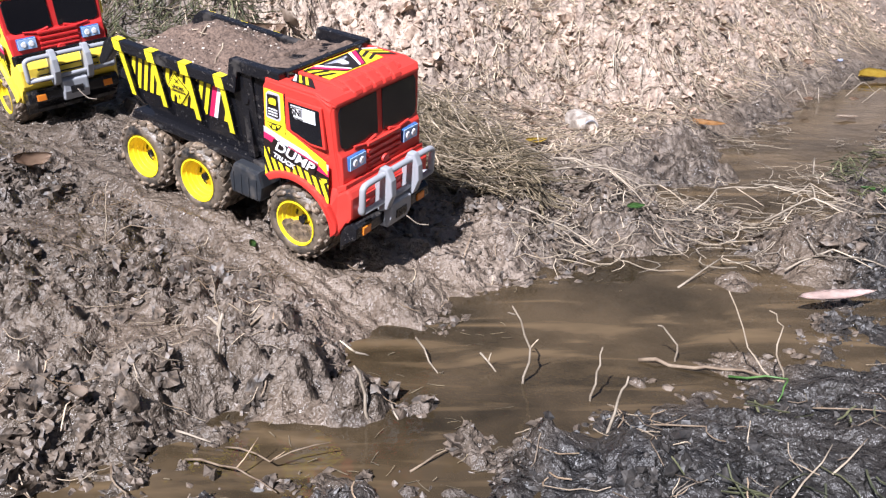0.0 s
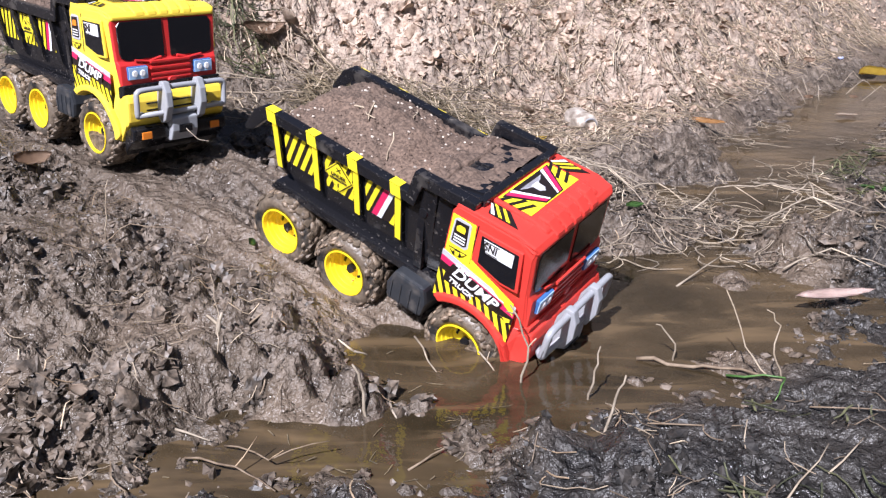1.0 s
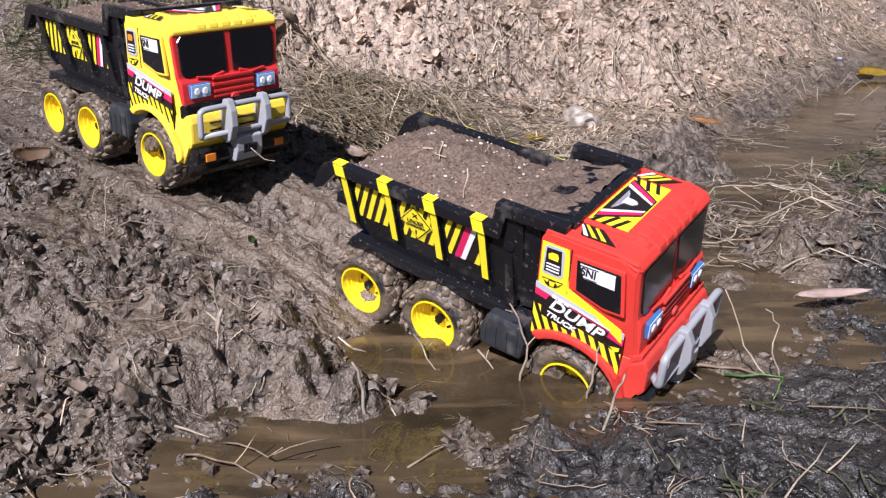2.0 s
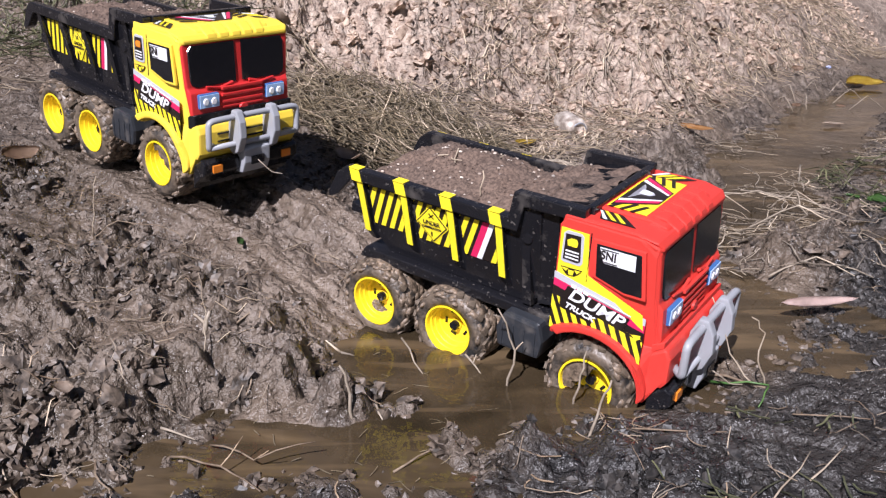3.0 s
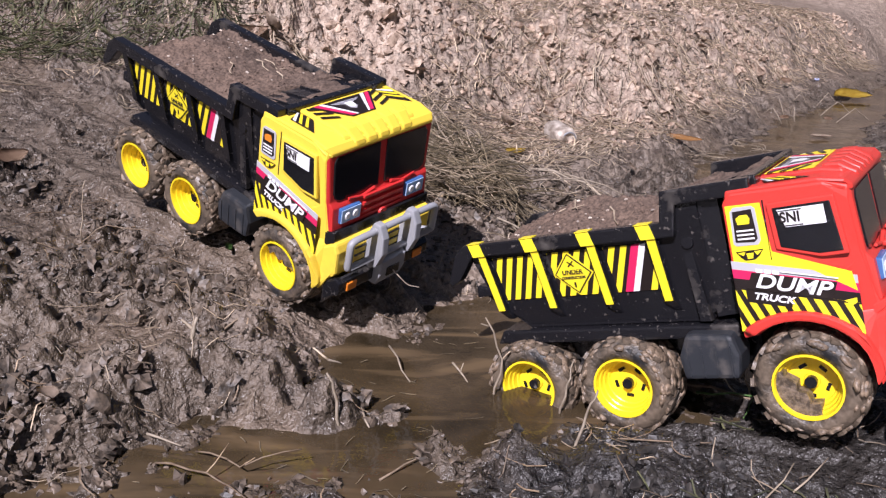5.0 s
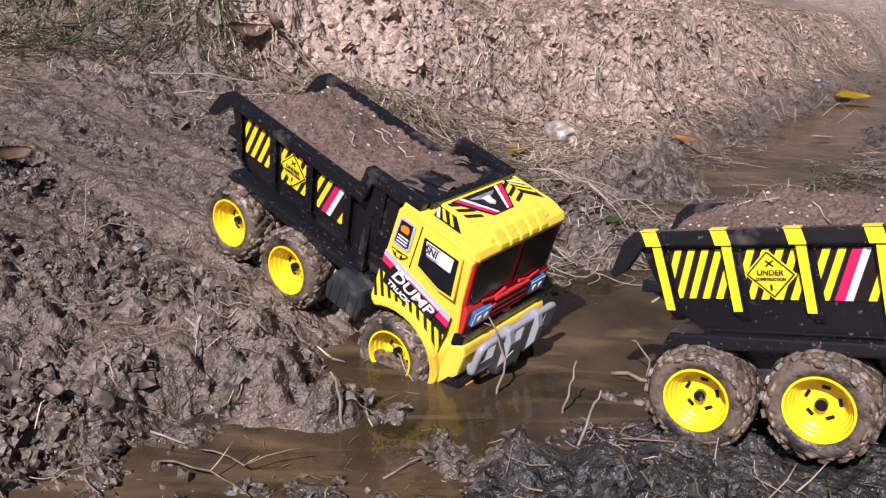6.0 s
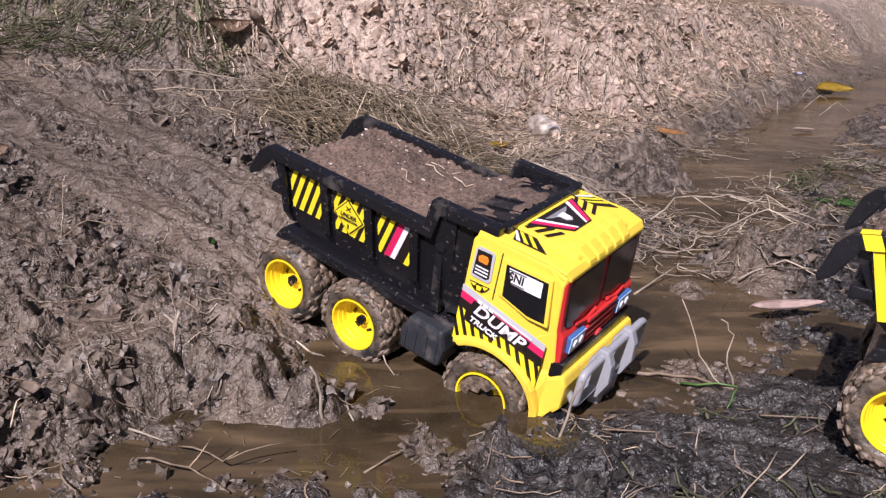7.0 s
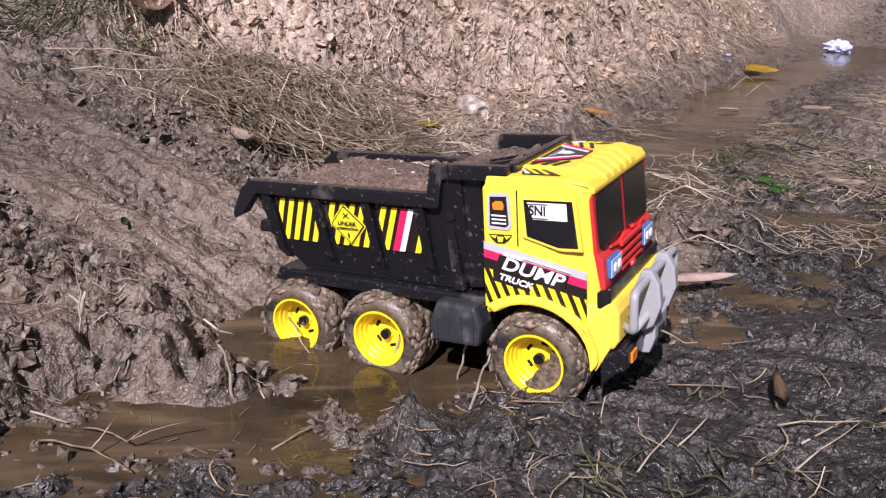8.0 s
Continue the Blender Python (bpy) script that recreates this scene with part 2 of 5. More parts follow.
def tube(points, radius, taper=1.0, sides=7, bm=None):
    """A round bar along points; taper is the end's share of the radius."""
    bm = bm or bmesh.new()
    points = [Vector(p) for p in points]
    rings, side = [], None
    for i, p in enumerate(points):
        way = (points[min(i + 1, len(points) - 1)] - points[max(i - 1, 0)]).normalized()
        if side is None:
            side = way.orthogonal().normalized()
        side = (side - way * side.dot(way)).normalized()
        other = way.cross(side)
        r = radius * (1 + (taper - 1) * i / (len(points) - 1))
        rings.append([bm.verts.new(p + r * (math.cos(2 * math.pi * k / sides) * side + math.sin(2 * math.pi * k / sides) * other)) for k in range(sides)])
    for p, q in zip(rings, rings[1:]):
        for k in range(sides):
            bm.faces.new((p[k], p[(k + 1) % sides], q[(k + 1) % sides], q[k]))
    bm.faces.new(rings[0][::-1]), bm.faces.new(rings[-1])
    return bm


def rounded(points, cuts=3, r=0.25):
    """Points of a path with its corners rounded off."""
    points = [Vector(p) for p in points]
    made = [points[0]]
    for a, b, c in zip(points, points[1:], points[2:]):
        p, q = b.lerp(a, r), b.lerp(c, r)
        for i in range(cuts + 1):
            k = i / cuts
            made.append(p.lerp(b, k).lerp(b.lerp(q, k), k))
    return made + [points[-1]]


def sheet(polys, y, thick=0.0006):
    """Thin stickers lying on a side wall at y (outside is away from the middle): polygons in x, z."""
    bm = bmesh.new()
    out = math.copysign(thick, y)
    for poly in polys:
        prism(poly, y, y + out, bm=bm)
    return bm


def clip_band(poly, lo, hi, slope):
    """The part of a convex polygon in x, z between two parallel slanted lines x - slope * z = lo and hi."""
    def cut(pts, sign, at):
        res = []
        for (x0, z0), (x1, z1) in zip(pts, pts[1:] + pts[:1]):
            d0, d1 = sign * (x0 - slope * z0 - at), sign * (x1 - slope * z1 - at)
            if d0 >= 0:
                res.append((x0, z0))
            if d0 * d1 < 0:
                k = d0 / (d0 - d1)
                res.append((x0 + k * (x1 - x0), z0 + k * (z1 - z0)))
        return res
    p = cut(list(poly), 1, lo)
    return cut(p, -1, hi) if len(p) > 2 else []


def letters(words, size, m, material, parent, name="lettering", shear=0.0, bold=0.0, width=1.0):
    """Flat words on the plane of m (x along the line, y up), as a mesh."""
    cu = bpy.data.curves.new("words", "FONT")
    cu.body, cu.size, cu.shear, cu.offset, cu.extrude = words, size, shear, bold, 0.0003
    cu.align_x, cu.align_y = "CENTER", "CENTER"
    tmp = new("words", cu)
    bpy.context.view_layer.update()
    me = bpy.data.meshes.new_from_object(tmp.evaluated_get(bpy.context.evaluated_depsgraph_get()))
    bpy.data.objects.remove(tmp)
    me.transform(m @ Matrix.Diagonal((width, 1, 1, 1)))
    me.materials.clear()
    me.materials.append(material)
    ob = new(name, me)
    ob.parent = parent
    return ob


def wave(x, y, seed, scale):
    """Smooth lattice noise over arrays, about -1 to 1."""
    u, v = np.asarray(x) * scale + seed * 17.3, np.asarray(y) * scale - seed * 9.1
    i, j = np.floor(u), np.floor(v)
    f, g = u - i, v - j
    f, g = f * f * f * (f * (6 * f - 15) + 10), g * g * g * (g * (6 * g - 15) + 10)

    def h(a, b):
        s = np.sin(a * 127.1 + b * 311.7 + seed * 74.7) * 43758.5453
        return 2 * (s - np.floor(s)) - 1
    return (h(i, j) * (1 - f) + h(i + 1, j) * f) * (1 - g) + (h(i, j + 1) * (1 - f) + h(i + 1, j + 1) * f) * g


def lumps(x, y, seed, scale):
    """Rounded clods with creases between them, 0 in the creases to 1 on the tops."""
    x = x + 0.35 / scale * wave(x, y, seed + 5, scale * 1.3)
    y = y + 0.35 / scale * wave(x, y, seed + 6, scale * 1.3)
    u, v = x * scale, y * scale
    i, j = np.floor(u), np.floor(v)
    near = np.full(u.shape, 9.0)
    for a in (-1, 0, 1):
        for b in (-1, 0, 1):
            p, q = i + a, j + b
            s = np.sin(p * 269.5 + q * 183.3 + seed) * 43758.5453
            t = np.sin(p * 113.5 + q * 271.9 + seed * 3.1) * 43758.5453
            near = np.minimum(near, (p + (s - np.floor(s)) - u) ** 2 + (q + (t - np.floor(t)) - v) ** 2)
    return np.clip(1 - near, 0, 1)


def mesh_arrays(name, verts, faces, material, smooth=False):
    """One mesh object from arrays of places and of faces that all have as many corners."""
    me_ = bpy.data.meshes.new(name)
    k = faces.shape[1]
    me_.vertices.add(len(verts))
    me_.vertices.foreach_set("co", verts.astype(np.float32).ravel())
    me_.loops.add(faces.size)
    me_.loops.foreach_set("vertex_index", faces.astype(np.int32).ravel())
    me_.polygons.add(len(faces))
    me_.polygons.foreach_set("loop_start", np.arange(0, faces.size, k, dtype=np.int32))
    me_.update(calc_edges=True)
    me_.materials.append(material)
    if smooth:
        me_.shade_smooth()
    else:
        me_.shade_flat()
    return new(name, me_)


# ---- the lie of the land ----
NORTH_SHORE = [(-2.2, -0.3), (-0.9, 0.45), (-0.36, 0.70), (-0.25, 0.795), (-0.195, 0.865), (-0.12, 0.895), (-0.085, 0.965), (-0.05, 1.05), (0.01, 1.14), (0.08, 1.26), (0.2, 1.33),
               (0.26, 1.5), (0.39, 1.81), (0.56, 2.07), (0.76, 2.3), (1.13, 2.88), (1.53, 3.4), (1.83, 3.72), (3.5, 5.6), (9, 12)]
SOUTH_SHORE = [(-2.2, -0.6), (-0.9, 0.25), (-0.33, 0.685), (-0.22, 0.725), (-0.10, 0.728), (-0.02, 0.705), (0.05, 0.725), (0.1, 0.8), (0.16, 0.88), (0.27, 0.9), (0.36, 0.93), (0.46, 1.02), (0.52, 1.14), (0.64, 1.3),
               (0.76, 1.55), (0.86, 1.86), (1.12, 2.27), (1.42, 2.78), (3.2, 5.0), (9, 11)]
BANK_FOOT = [(-9, 3.6), (-2, 2.55), (-0.6, 2.1), (-0.15, 2.22), (0.1, 2.30), (0.33, 2.36), (0.66, 2.38), (0.95, 2.78), (1.5, 3.55), (3.2, 5.6), (9, 12.5)]
TRACK = [(-2.429, 3.238), (-0.910, 1.903), (-0.759, 1.756), (-0.627, 1.630), (-0.500, 1.508), (-0.345, 1.376), (-0.283, 1.322), (-0.172, 1.245), (-0.040, 1.159), (0.050, 1.093), (0.152, 1.017), (0.233, 0.982), (0.294, 0.931), (0.353, 0.881), (0.486, 0.815), (0.597, 0.729), (0.677, 0.677), (0.962, 0.526), (1.619, 0.202)]
TRACK_X = [-2.429, -1.012, -0.759, -0.627, -0.500, -0.415, -0.345, -0.283, -0.188, -0.102, -0.040, 0.025, 0.070, 0.152, 0.238, 0.303, 0.353, 0.455, 0.506, 0.607, 1.012, 1.619]
TRACK_Z = [0.328, 0.205, 0.177, 0.159, 0.142, 0.135, 0.123, 0.113, 0.082, 0.043, 0.004, -0.030, -0.040, -0.048, -0.021, 0.006, 0.014, 0.029, 0.038, 0.048, 0.064, 0.075]


def beside(line, x, y):
    """Signed distance from a line of points (positive to the left of its way), and the x of the foot."""
    best, sign, foot = np.full(x.shape, 1e9), np.ones(x.shape), np.zeros(x.shape)
    for (ax, ay), (bx, by) in zip(line, line[1:]):
        dx, dy = bx - ax, by - ay
        k = np.clip(((x - ax) * dx + (y - ay) * dy) / (dx * dx + dy * dy), 0, 1)
        px, py = x - ax - k * dx, y - ay - k * dy
        d = px * px + py * py
        closer = d < best
        best = np.where(closer, d, best)
        sign = np.where(closer, np.sign(dx * py - dy * px + 1e-12), sign)
        foot = np.where(closer, ax + k * dx, foot)
    return np.sqrt(best) * sign, foot


def step(v, lo, hi):
    k = np.clip((v - lo) / (hi - lo), 0, 1)
    return k * k * (3 - 2 * k)


def slick(x, y):
    """1 where the wheels have smeared the mud smooth and wet, 0 elsewhere."""
    side, foot = beside(TRACK, x, y)
    return (1 - step(np.abs(side) + 0.03 * wave(x, y, 37, 9), 0.12, 0.19)) * (0.55 + 0.45 * (1 - step(np.abs(np.abs(side) - 0.080), 0.02, 0.045)))


def puddled(x, y):
    """1 in the shallow flat patches where slurry has settled between the clods."""
    return step(wave(x, y, 43, 5.5) + 0.6 * wave(x, y, 44, 13), 0.42, 0.66)


def land(x, y):
    """Height of the ground and its dryness (0 soaked, 1 dust-dry)."""
    x, y = np.asarray(x, float), np.asarray(y, float)
    edge = 0.022 * wave(x, y, 3, 9) + 0.010 * wave(x, y, 4, 31)
    north = beside(NORTH_SHORE, x, y)[0] + edge
    south = -beside(SOUTH_SHORE, x, y)[0] + edge
    bank = beside(BANK_FOOT, x, y)[0] + 0.05 * wave(x, y, 8, 3) + 0.02 * wave(x, y, 9, 11)
    far = step(y, 1.2, 2.2) * step(x, -0.2, 0.3)
    rise = 0.16 * (1 - 0.55 * far)
    n = np.maximum(north, 0)
    s = np.maximum(south, 0)
    z = -0.05 * step(np.minimum(-north, -south), 0.0, 0.17) - 0.003
    z = np.where(north > 0, 0.026 * step(north, 0, 0.10) + rise * np.minimum(n, 1.1) - 0.002, z)
    z = np.where(south > 0, 0.010 * np.minimum(s, 0.8) + 0.010 * wave(x, y, 49, 8) * step(south, 0, 0.06) * (1 - step(south, 0.4, 0.7)) + 0.02 * step(south, 0.3, 0.7) + 0.15 * np.clip(x - 0.30, 0, 0.45) * step(s, 0.02, 0.22) * step(-y, -1.15, -0.9) - 0.002, z)
    # last term: unseen rising land all round, added to keep low sky off the water
    z = z + 0.20 * step(bank, 0, 0.26) + 0.075 * np.clip(bank, 0, 4.0) + 4.6 * step(np.hypot(x, y - 1), 4.6, 10.5)
    # half-drowned mounds where the roots lie
    for cx, cy, r, h in ((0.37, 1.47, 0.10, 0.060), (0.60, 1.93, 0.12, 0.055), (0.50, 1.62, 0.10, 0.050), (0.62, 1.45, 0.13, 0.062), (0.43, 1.27, 0.05, 0.055), (0.56, 1.36, 0.06, 0.058), (0.0, 0.925, 0.055, 0.052), (0.3, 1.62, 0.08, 0.06), (-0.06, 0.955, 0.02, 0.04), (0.10, 0.945, 0.025, 0.045), (0.22, 0.60, 0.09, 0.012), (0.185, 0.825, 0.045, 0.016), (0.255, 0.79, 0.05, 0.036), (0.31, 0.765, 0.045, 0.024), (0.38, 0.735, 0.05, 0.018), (0.02, 0.80, 0.03, 0.035), (0.11, 0.775, 0.03, 0.03), (-0.16, 0.90, 0.05, 0.03), (-0.10, 0.865, 0.03, 0.035), (0.06, 0.90, 0.03, 0.04), (0.16, 0.93, 0.04, 0.035), (0.20, 0.77, 0.05, 0.035), (-0.02, 0.86, 0.03, 0.03)):
        z = z + h * np.exp(-((x - cx) ** 2 + (y - cy) ** 2) / (r * r))
    above = step(z, -0.015, 0.03)
    dry = step(bank, -0.05, 0.12) * step(x + 0.35 * (y - 2.2), -0.75, -0.2)
    dry = np.maximum(dry, (0.45 + 0.4 * step(bank, -0.35, -0.05)) * step(north, 0.03, 0.25) * far)
    dry = np.maximum(dry, 0.45 * step(south, 0.05, 0.3) * step(y, 1.45, 2.0) * step(x, 0.7, 0.95))
    dry = np.maximum(dry, 0.42 * np.exp(-((x - 0.02) / 0.22) ** 2 - ((y - 1.2) / 0.17) ** 2) + 0.25 * np.exp(-((x + 0.14) / 0.12) ** 2 - ((y - 1.0) / 0.10) ** 2))
    # clods: torn lumps at three sizes on the trodden mud, finer crumbling on the broken bank
    churn = step(wave(x, y, 12, 2.3) + 0.25, -0.3, 0.6)
    smooth_ = slick(x, y)
    # the churned stretch; the land round about lies quieter
    lively = (1 - step(np.abs(x - 0.4), 1.4, 2.3)) * (1 - step(y, 3.4, 4.6)) * step(y, -0.1, 0.45)
    kept = lively * (1 - 0.75 * smooth_) * (1 - 0.8 * puddled(x, y)) * (0.42 + 0.58 * above) * (1 - 0.62 * step(south, -0.02, 0.05) * step(-y, -1.25, -1.0))
    big, mid_, small = lumps(x, y, 1, 21), lumps(x, y, 2, 46), lumps(x, y, 7, 92)
    on_bank = step(bank, -0.1, 0.1)
    torn = 0.030 * (0.35 + 0.65 * churn) * (big ** 2 - 0.5) + 0.016 * np.clip(np.abs(wave(x, y, 41, 15)) * 2.2, 0, 1) - 0.010 + 0.020 * (mid_ ** 2 - 0.5) * (0.4 + 0.6 * lumps(x, y, 3, 13)) + 0.010 * (small ** 2 - 0.5)
    torn = torn + 0.007 * wave(x, y, 31, 33) + 0.0045 * wave(x, y, 32, 77)
    z = z + kept * (1 - 0.6 * on_bank) * torn
    crumble = 0.030 * lumps(x, y, 21, 8.5) + 0.046 * (lumps(x, y, 22, 17) ** 2 - 0.4) + 0.032 * (lumps(x, y, 23, 38) ** 2 - 0.5) + 0.016 * wave(x, y, 33, 14) + 0.008 * wave(x, y, 34, 60) - 0.01
    z = z + lively * on_bank * crumble * (1 - 0.6 * step(bank, 1.2, 2.5))
    z = z + 0.010 * wave(x, y, 15, 6) * above * (0.3 + 0.7 * lively) + 0.004 * wave(x, y, 16, 50) * lively
    # two ruts pressed by the wheels, smooth and slick
    side, foot = beside(TRACK, x, y)
    lane = np.interp(foot, TRACK_X, TRACK_Z) + 0.10 * np.clip(side, -0.12, 0.12) * step(-foot, -0.2, 0.1)
    across = np.abs(np.abs(side) - 0.080)
    rut = 1 - step(across + 0.010 * wave(x, y, 35, 16), 0.022, 0.042)
    streaks = 0.0060 * wave(side, 0.12 * foot, 28, 110) + 0.0065 * wave(side, 0.3 * foot, 29, 45)
    z = np.where(np.abs(side) < 0.06, np.minimum(z, lane + 0.034 + 0.5 * streaks + 0.012 * wave(x, y, 18, 40)), z)
    # the mud beside the near wheels is pushed down and thrown outward
    pressed = step(-side, 0.085, 0.105) * (1 - step(-side, 0.155, 0.23)) * step(0.5 - foot, 0, 0.1)
    z = z * (1 - pressed) + np.minimum(z, lane + 0.008 + 0.4 * streaks + 0.30 * torn) * pressed
    shoulder = (1 - 0.7 * step(-side, 0, 0.02)) * np.exp(-((across - 0.045) / 0.014) ** 2) * 0.017 * (0.6 + wave(x, y, 19, 25))
    z = z * (1 - rut) + (lane - 0.002 + streaks + 0.003 * wave(x, y, 20, 60)) * rut + shoulder * above
    dry = dry * (1 - 0.8 * step(-np.abs(side), -0.14, -0.09))
    dry = np.maximum(dry, (0.06 + 0.16 * step(x, -0.35, 0.0)) * step(north, 0.0, 0.15) * (1 - step(np.abs(x), 1.5, 3)))
    # the added far land is darkened so that the water mirrors dull brown
    dry = dry * (1 - 0.85 * step(np.hypot(x, y - 1), 5.2, 6.5))
    dry = dry * (1 - 0.45 * step(x - 0.25 * (y - 2.5), 0.75, 1.25)) * np.clip(0.8 + 0.5 * wave(x, y, 25, 4), 0.35, 1)
    return z, dry


def soaked(x, y):
    """1 on the low, waterlogged side of the stream, about a third in the churned hollow beside the track, 0 where drained."""
    s = -beside(SOUTH_SHORE, x, y)[0]
    low = step(s, -0.05, 0.06) * (1 - 0.6 * step(y, 1.2, 1.9))
    return np.maximum(low, 0.38 * step(-x - 0.15 * wave(x, y, 47, 4), 0.30, 0.50) * step(y, 1.0, 1.2) * (1 - step(y, 1.7, 2.1)))


def ground_z(x, y):
    return float(land(np.array([x]), np.array([y]))[0][0])


def spaced(stops):
    """Grid lines from (start, step) pairs; the last pair only ends the row."""
    out = []
    for (a, d), (b, _) in zip(stops, stops[1:]):
        out += list(np.arange(a, b - d * 0.3, d))
    return np.array(out + [stops[-1][0]])


gx = spaced([(-60, 10), (-10, 2), (-4, 0.4), (-2, 0.05), (-1.15, 0.012), (-0.7, 0.0042), (0.8, 0.009), (1.6, 0.03), (2.6, 0.2), (5, 1.5), (11, 8), (60, 0)])
gy = spaced([(-40, 8), (-4, 0.8), (-0.8, 0.1), (0.35, 0.02), (0.6, 0.0040), (1.6, 0.0055), (2.2, 0.0075), (3.2, 0.016), (4.4, 0.08), (7, 0.6), (14, 6), (60, 0)])
X, Y = np.meshgrid(gx, gy)
Z, DRY = land(X, Y)
rows_n, cols_n = X.shape
me = bpy.data.meshes.new("ground")
ids = np.arange(rows_n * cols_n).reshape(rows_n, cols_n)
quads = np.stack([ids[:-1, :-1], ids[:-1, 1:], ids[1:, 1:], ids[1:, :-1]], -1).reshape(-1, 4)
me.vertices.add(X.size)
me.vertices.foreach_set("co", np.stack([X, Y, Z], -1).ravel().astype(np.float32))
me.loops.add(quads.size)
me.loops.foreach_set("vertex_index", quads.ravel().astype(np.int32))
me.polygons.add(len(quads))
me.polygons.foreach_set("loop_start", np.arange(0, quads.size, 4, dtype=np.int32))
me.update(calc_edges=True)
me.attributes.new("dryness", "FLOAT", "POINT").data.foreach_set("value", DRY.ravel().astype(np.float32))
me.attributes.new("slick", "FLOAT", "POINT").data.foreach_set("value", np.maximum(slick(X, Y), 0.9 * puddled(X, Y)).ravel().astype(np.float32))
me.attributes.new("soaked", "FLOAT", "POINT").data.foreach_set("value", soaked(X, Y).ravel().astype(np.float32))
me.materials.append(GROUND)
me.shade_smooth()
ground = tagged(new("ground", me), "churned wet mud rising to a dry crumbly bank", "ground", kind="structure")

water_bm = bmesh.new()
bmesh.ops.create_grid(water_bm, x_segments=40, y_segments=40, size=6.5, matrix=Matrix.Translation((2.0, 5.0, 0)))
water = tagged(part("water", water_bm, WATER, smooth=True), "shallow brown silty stream water with soft ripples", "water", kind="structure")

# ---- the toy trucks: x ahead, y to the left, z up, the middle of the front axle at 0 ----
TYRE_R, HUB_Y = 0.055, 0.098


lug_bm = boxed(-0.0019, 0.0019, -0.0115, 0.0115, -0.0042, 0.0042)
LUG = bpy.data.meshes.new("lug")
lug_bm.to_mesh(LUG)
lug_bm.free()
LUG.materials.append(TYRE)


def build_wheel(parent, x, side):
    """A ribbed mud tyre on a deep dished rim; side is +1 on the left, -1 on the right. It turns about its own y axis."""
    hub = new("wheel", None)
    hub.empty_display_size = 0.01
    hub.parent = parent
    hub.matrix_basis = pose(x, 0, 0)
    o = side
    y_out, y_in = o * HUB_Y, o * 0.050
    prof = [(y_in, 0.030), (y_in, 0.047), (y_in + o * 0.006, 0.0525), (y_out - o * 0.008, 0.0525), (y_out, 0.048), (y_out + o * 0.002, 0.041), (y_out, 0.0335), (y_out - o * 0.010, 0.0325)]
    bm = revolve(prof, 48)
    part("tyre", bm, TYRE, hub, "muddy black rubber tyre with chunky lugs", smooth=True)
    # chunky lugs, two rows, staggered
    for row in range(2):
        for k in range(18):
            a = 2 * math.pi * (k + 0.5 * row) / 18
            mid = y_in + o * (0.013 + 0.022 * row)
            lug = new("lug", LUG)
            lug.parent = hub
            lug.matrix_basis = Matrix.Rotation(-a, 4, "Y") @ Matrix.Translation((0.0526, mid, 0)) @ Matrix.Rotation(radians(24 * (1 - 2 * row) * o), 4, "X")
    # caked mud, lumpy
    cake = bmesh.new()
    for k in range(250):
        a, w = random.uniform(0, 6.283), random.uniform(0.0, 0.98)
        r = random.uniform(0.003, 0.0075)
        m = Matrix.Rotation(-a, 4, "Y") @ Matrix.Translation((0.0528 - 0.010 * max(0, w - 0.8) * 5, y_in + (y_out - y_in) * w, 0)) @ Matrix.Rotation(random.uniform(0, 3), 4, "X") @ Matrix.Diagonal((r * 0.5, r * 1.6, r * 1.1, 1))
        bmesh.ops.create_icosphere(cake, subdivisions=1, radius=1, matrix=m)
    tagged(part("caked_mud", cake, CAKE, hub, smooth=True), kind="stuff")
    if x == 0.0:
        # a lump of mud packed into the dish of the steered wheels
        arc = [(0.0315 * math.cos(radians(a)), 0.0315 * math.sin(radians(a))) for a in range(205, 338, 12)]
        chord = [(0.026 - 0.0058 * k, -0.009 + 0.004 * math.sin(k * 2.3) - 0.002 * math.cos(k * 4.1)) for k in range(10)]
        part("packed_mud", prism(arc + chord, min(y_out - o * 0.020, y_out - o * 0.003), max(y_out - o * 0.020, y_out - o * 0.003)), CAKE, hub, "mud packed into the rim")
    # the rim: stepped dish narrowing to a hub plate set well back
    q = y_out
    dish = [(q - o * 0.012, 0.0335), (q + o * 0.001, 0.0335), (q + o * 0.001, 0.0312), (q - o * 0.005, 0.0298), (q - o * 0.006, 0.0285), (q - o * 0.011, 0.0275), (q - o * 0.012, 0.0262), (q - o * 0.018, 0.0250), (q - o * 0.019, 0.0235), (q - o * 0.022, 0.0225), (q - o * 0.022, 0.008), (q - o * 0.019, 0.0072), (q - o * 0.019, 0.0004)]
    rim = part("rim", revolve(dish, 40), RIM, hub, "bright yellow dished plastic rim", smooth=False)
    slots = bmesh.new()
    for k in range(5):
        a = 2 * math.pi * k / 5 + 0.4
        m = Matrix.Rotation(-a, 4, "Y") @ Matrix.Translation((0.0160, q - o * 0.0216, 0)) @ Matrix.Diagonal((0.0034, 0.0012, 0.0080, 1))
        bmesh.ops.create_cube(slots, size=1, matrix=m)
    part("vent_slot", slots, BLACK, rim)
    cap = bmesh.new()
    bmesh.ops.create_cone(cap, cap_ends=True, segments=12, radius1=0.0048, radius2=0.0034, depth=0.006, matrix=Matrix.Translation((0, q - o * 0.0175, 0)) @ Matrix.Rotation(radians(-90 * o), 4, "X"))
    part("axle_cap", cap, BLACK, rim)
    return hub


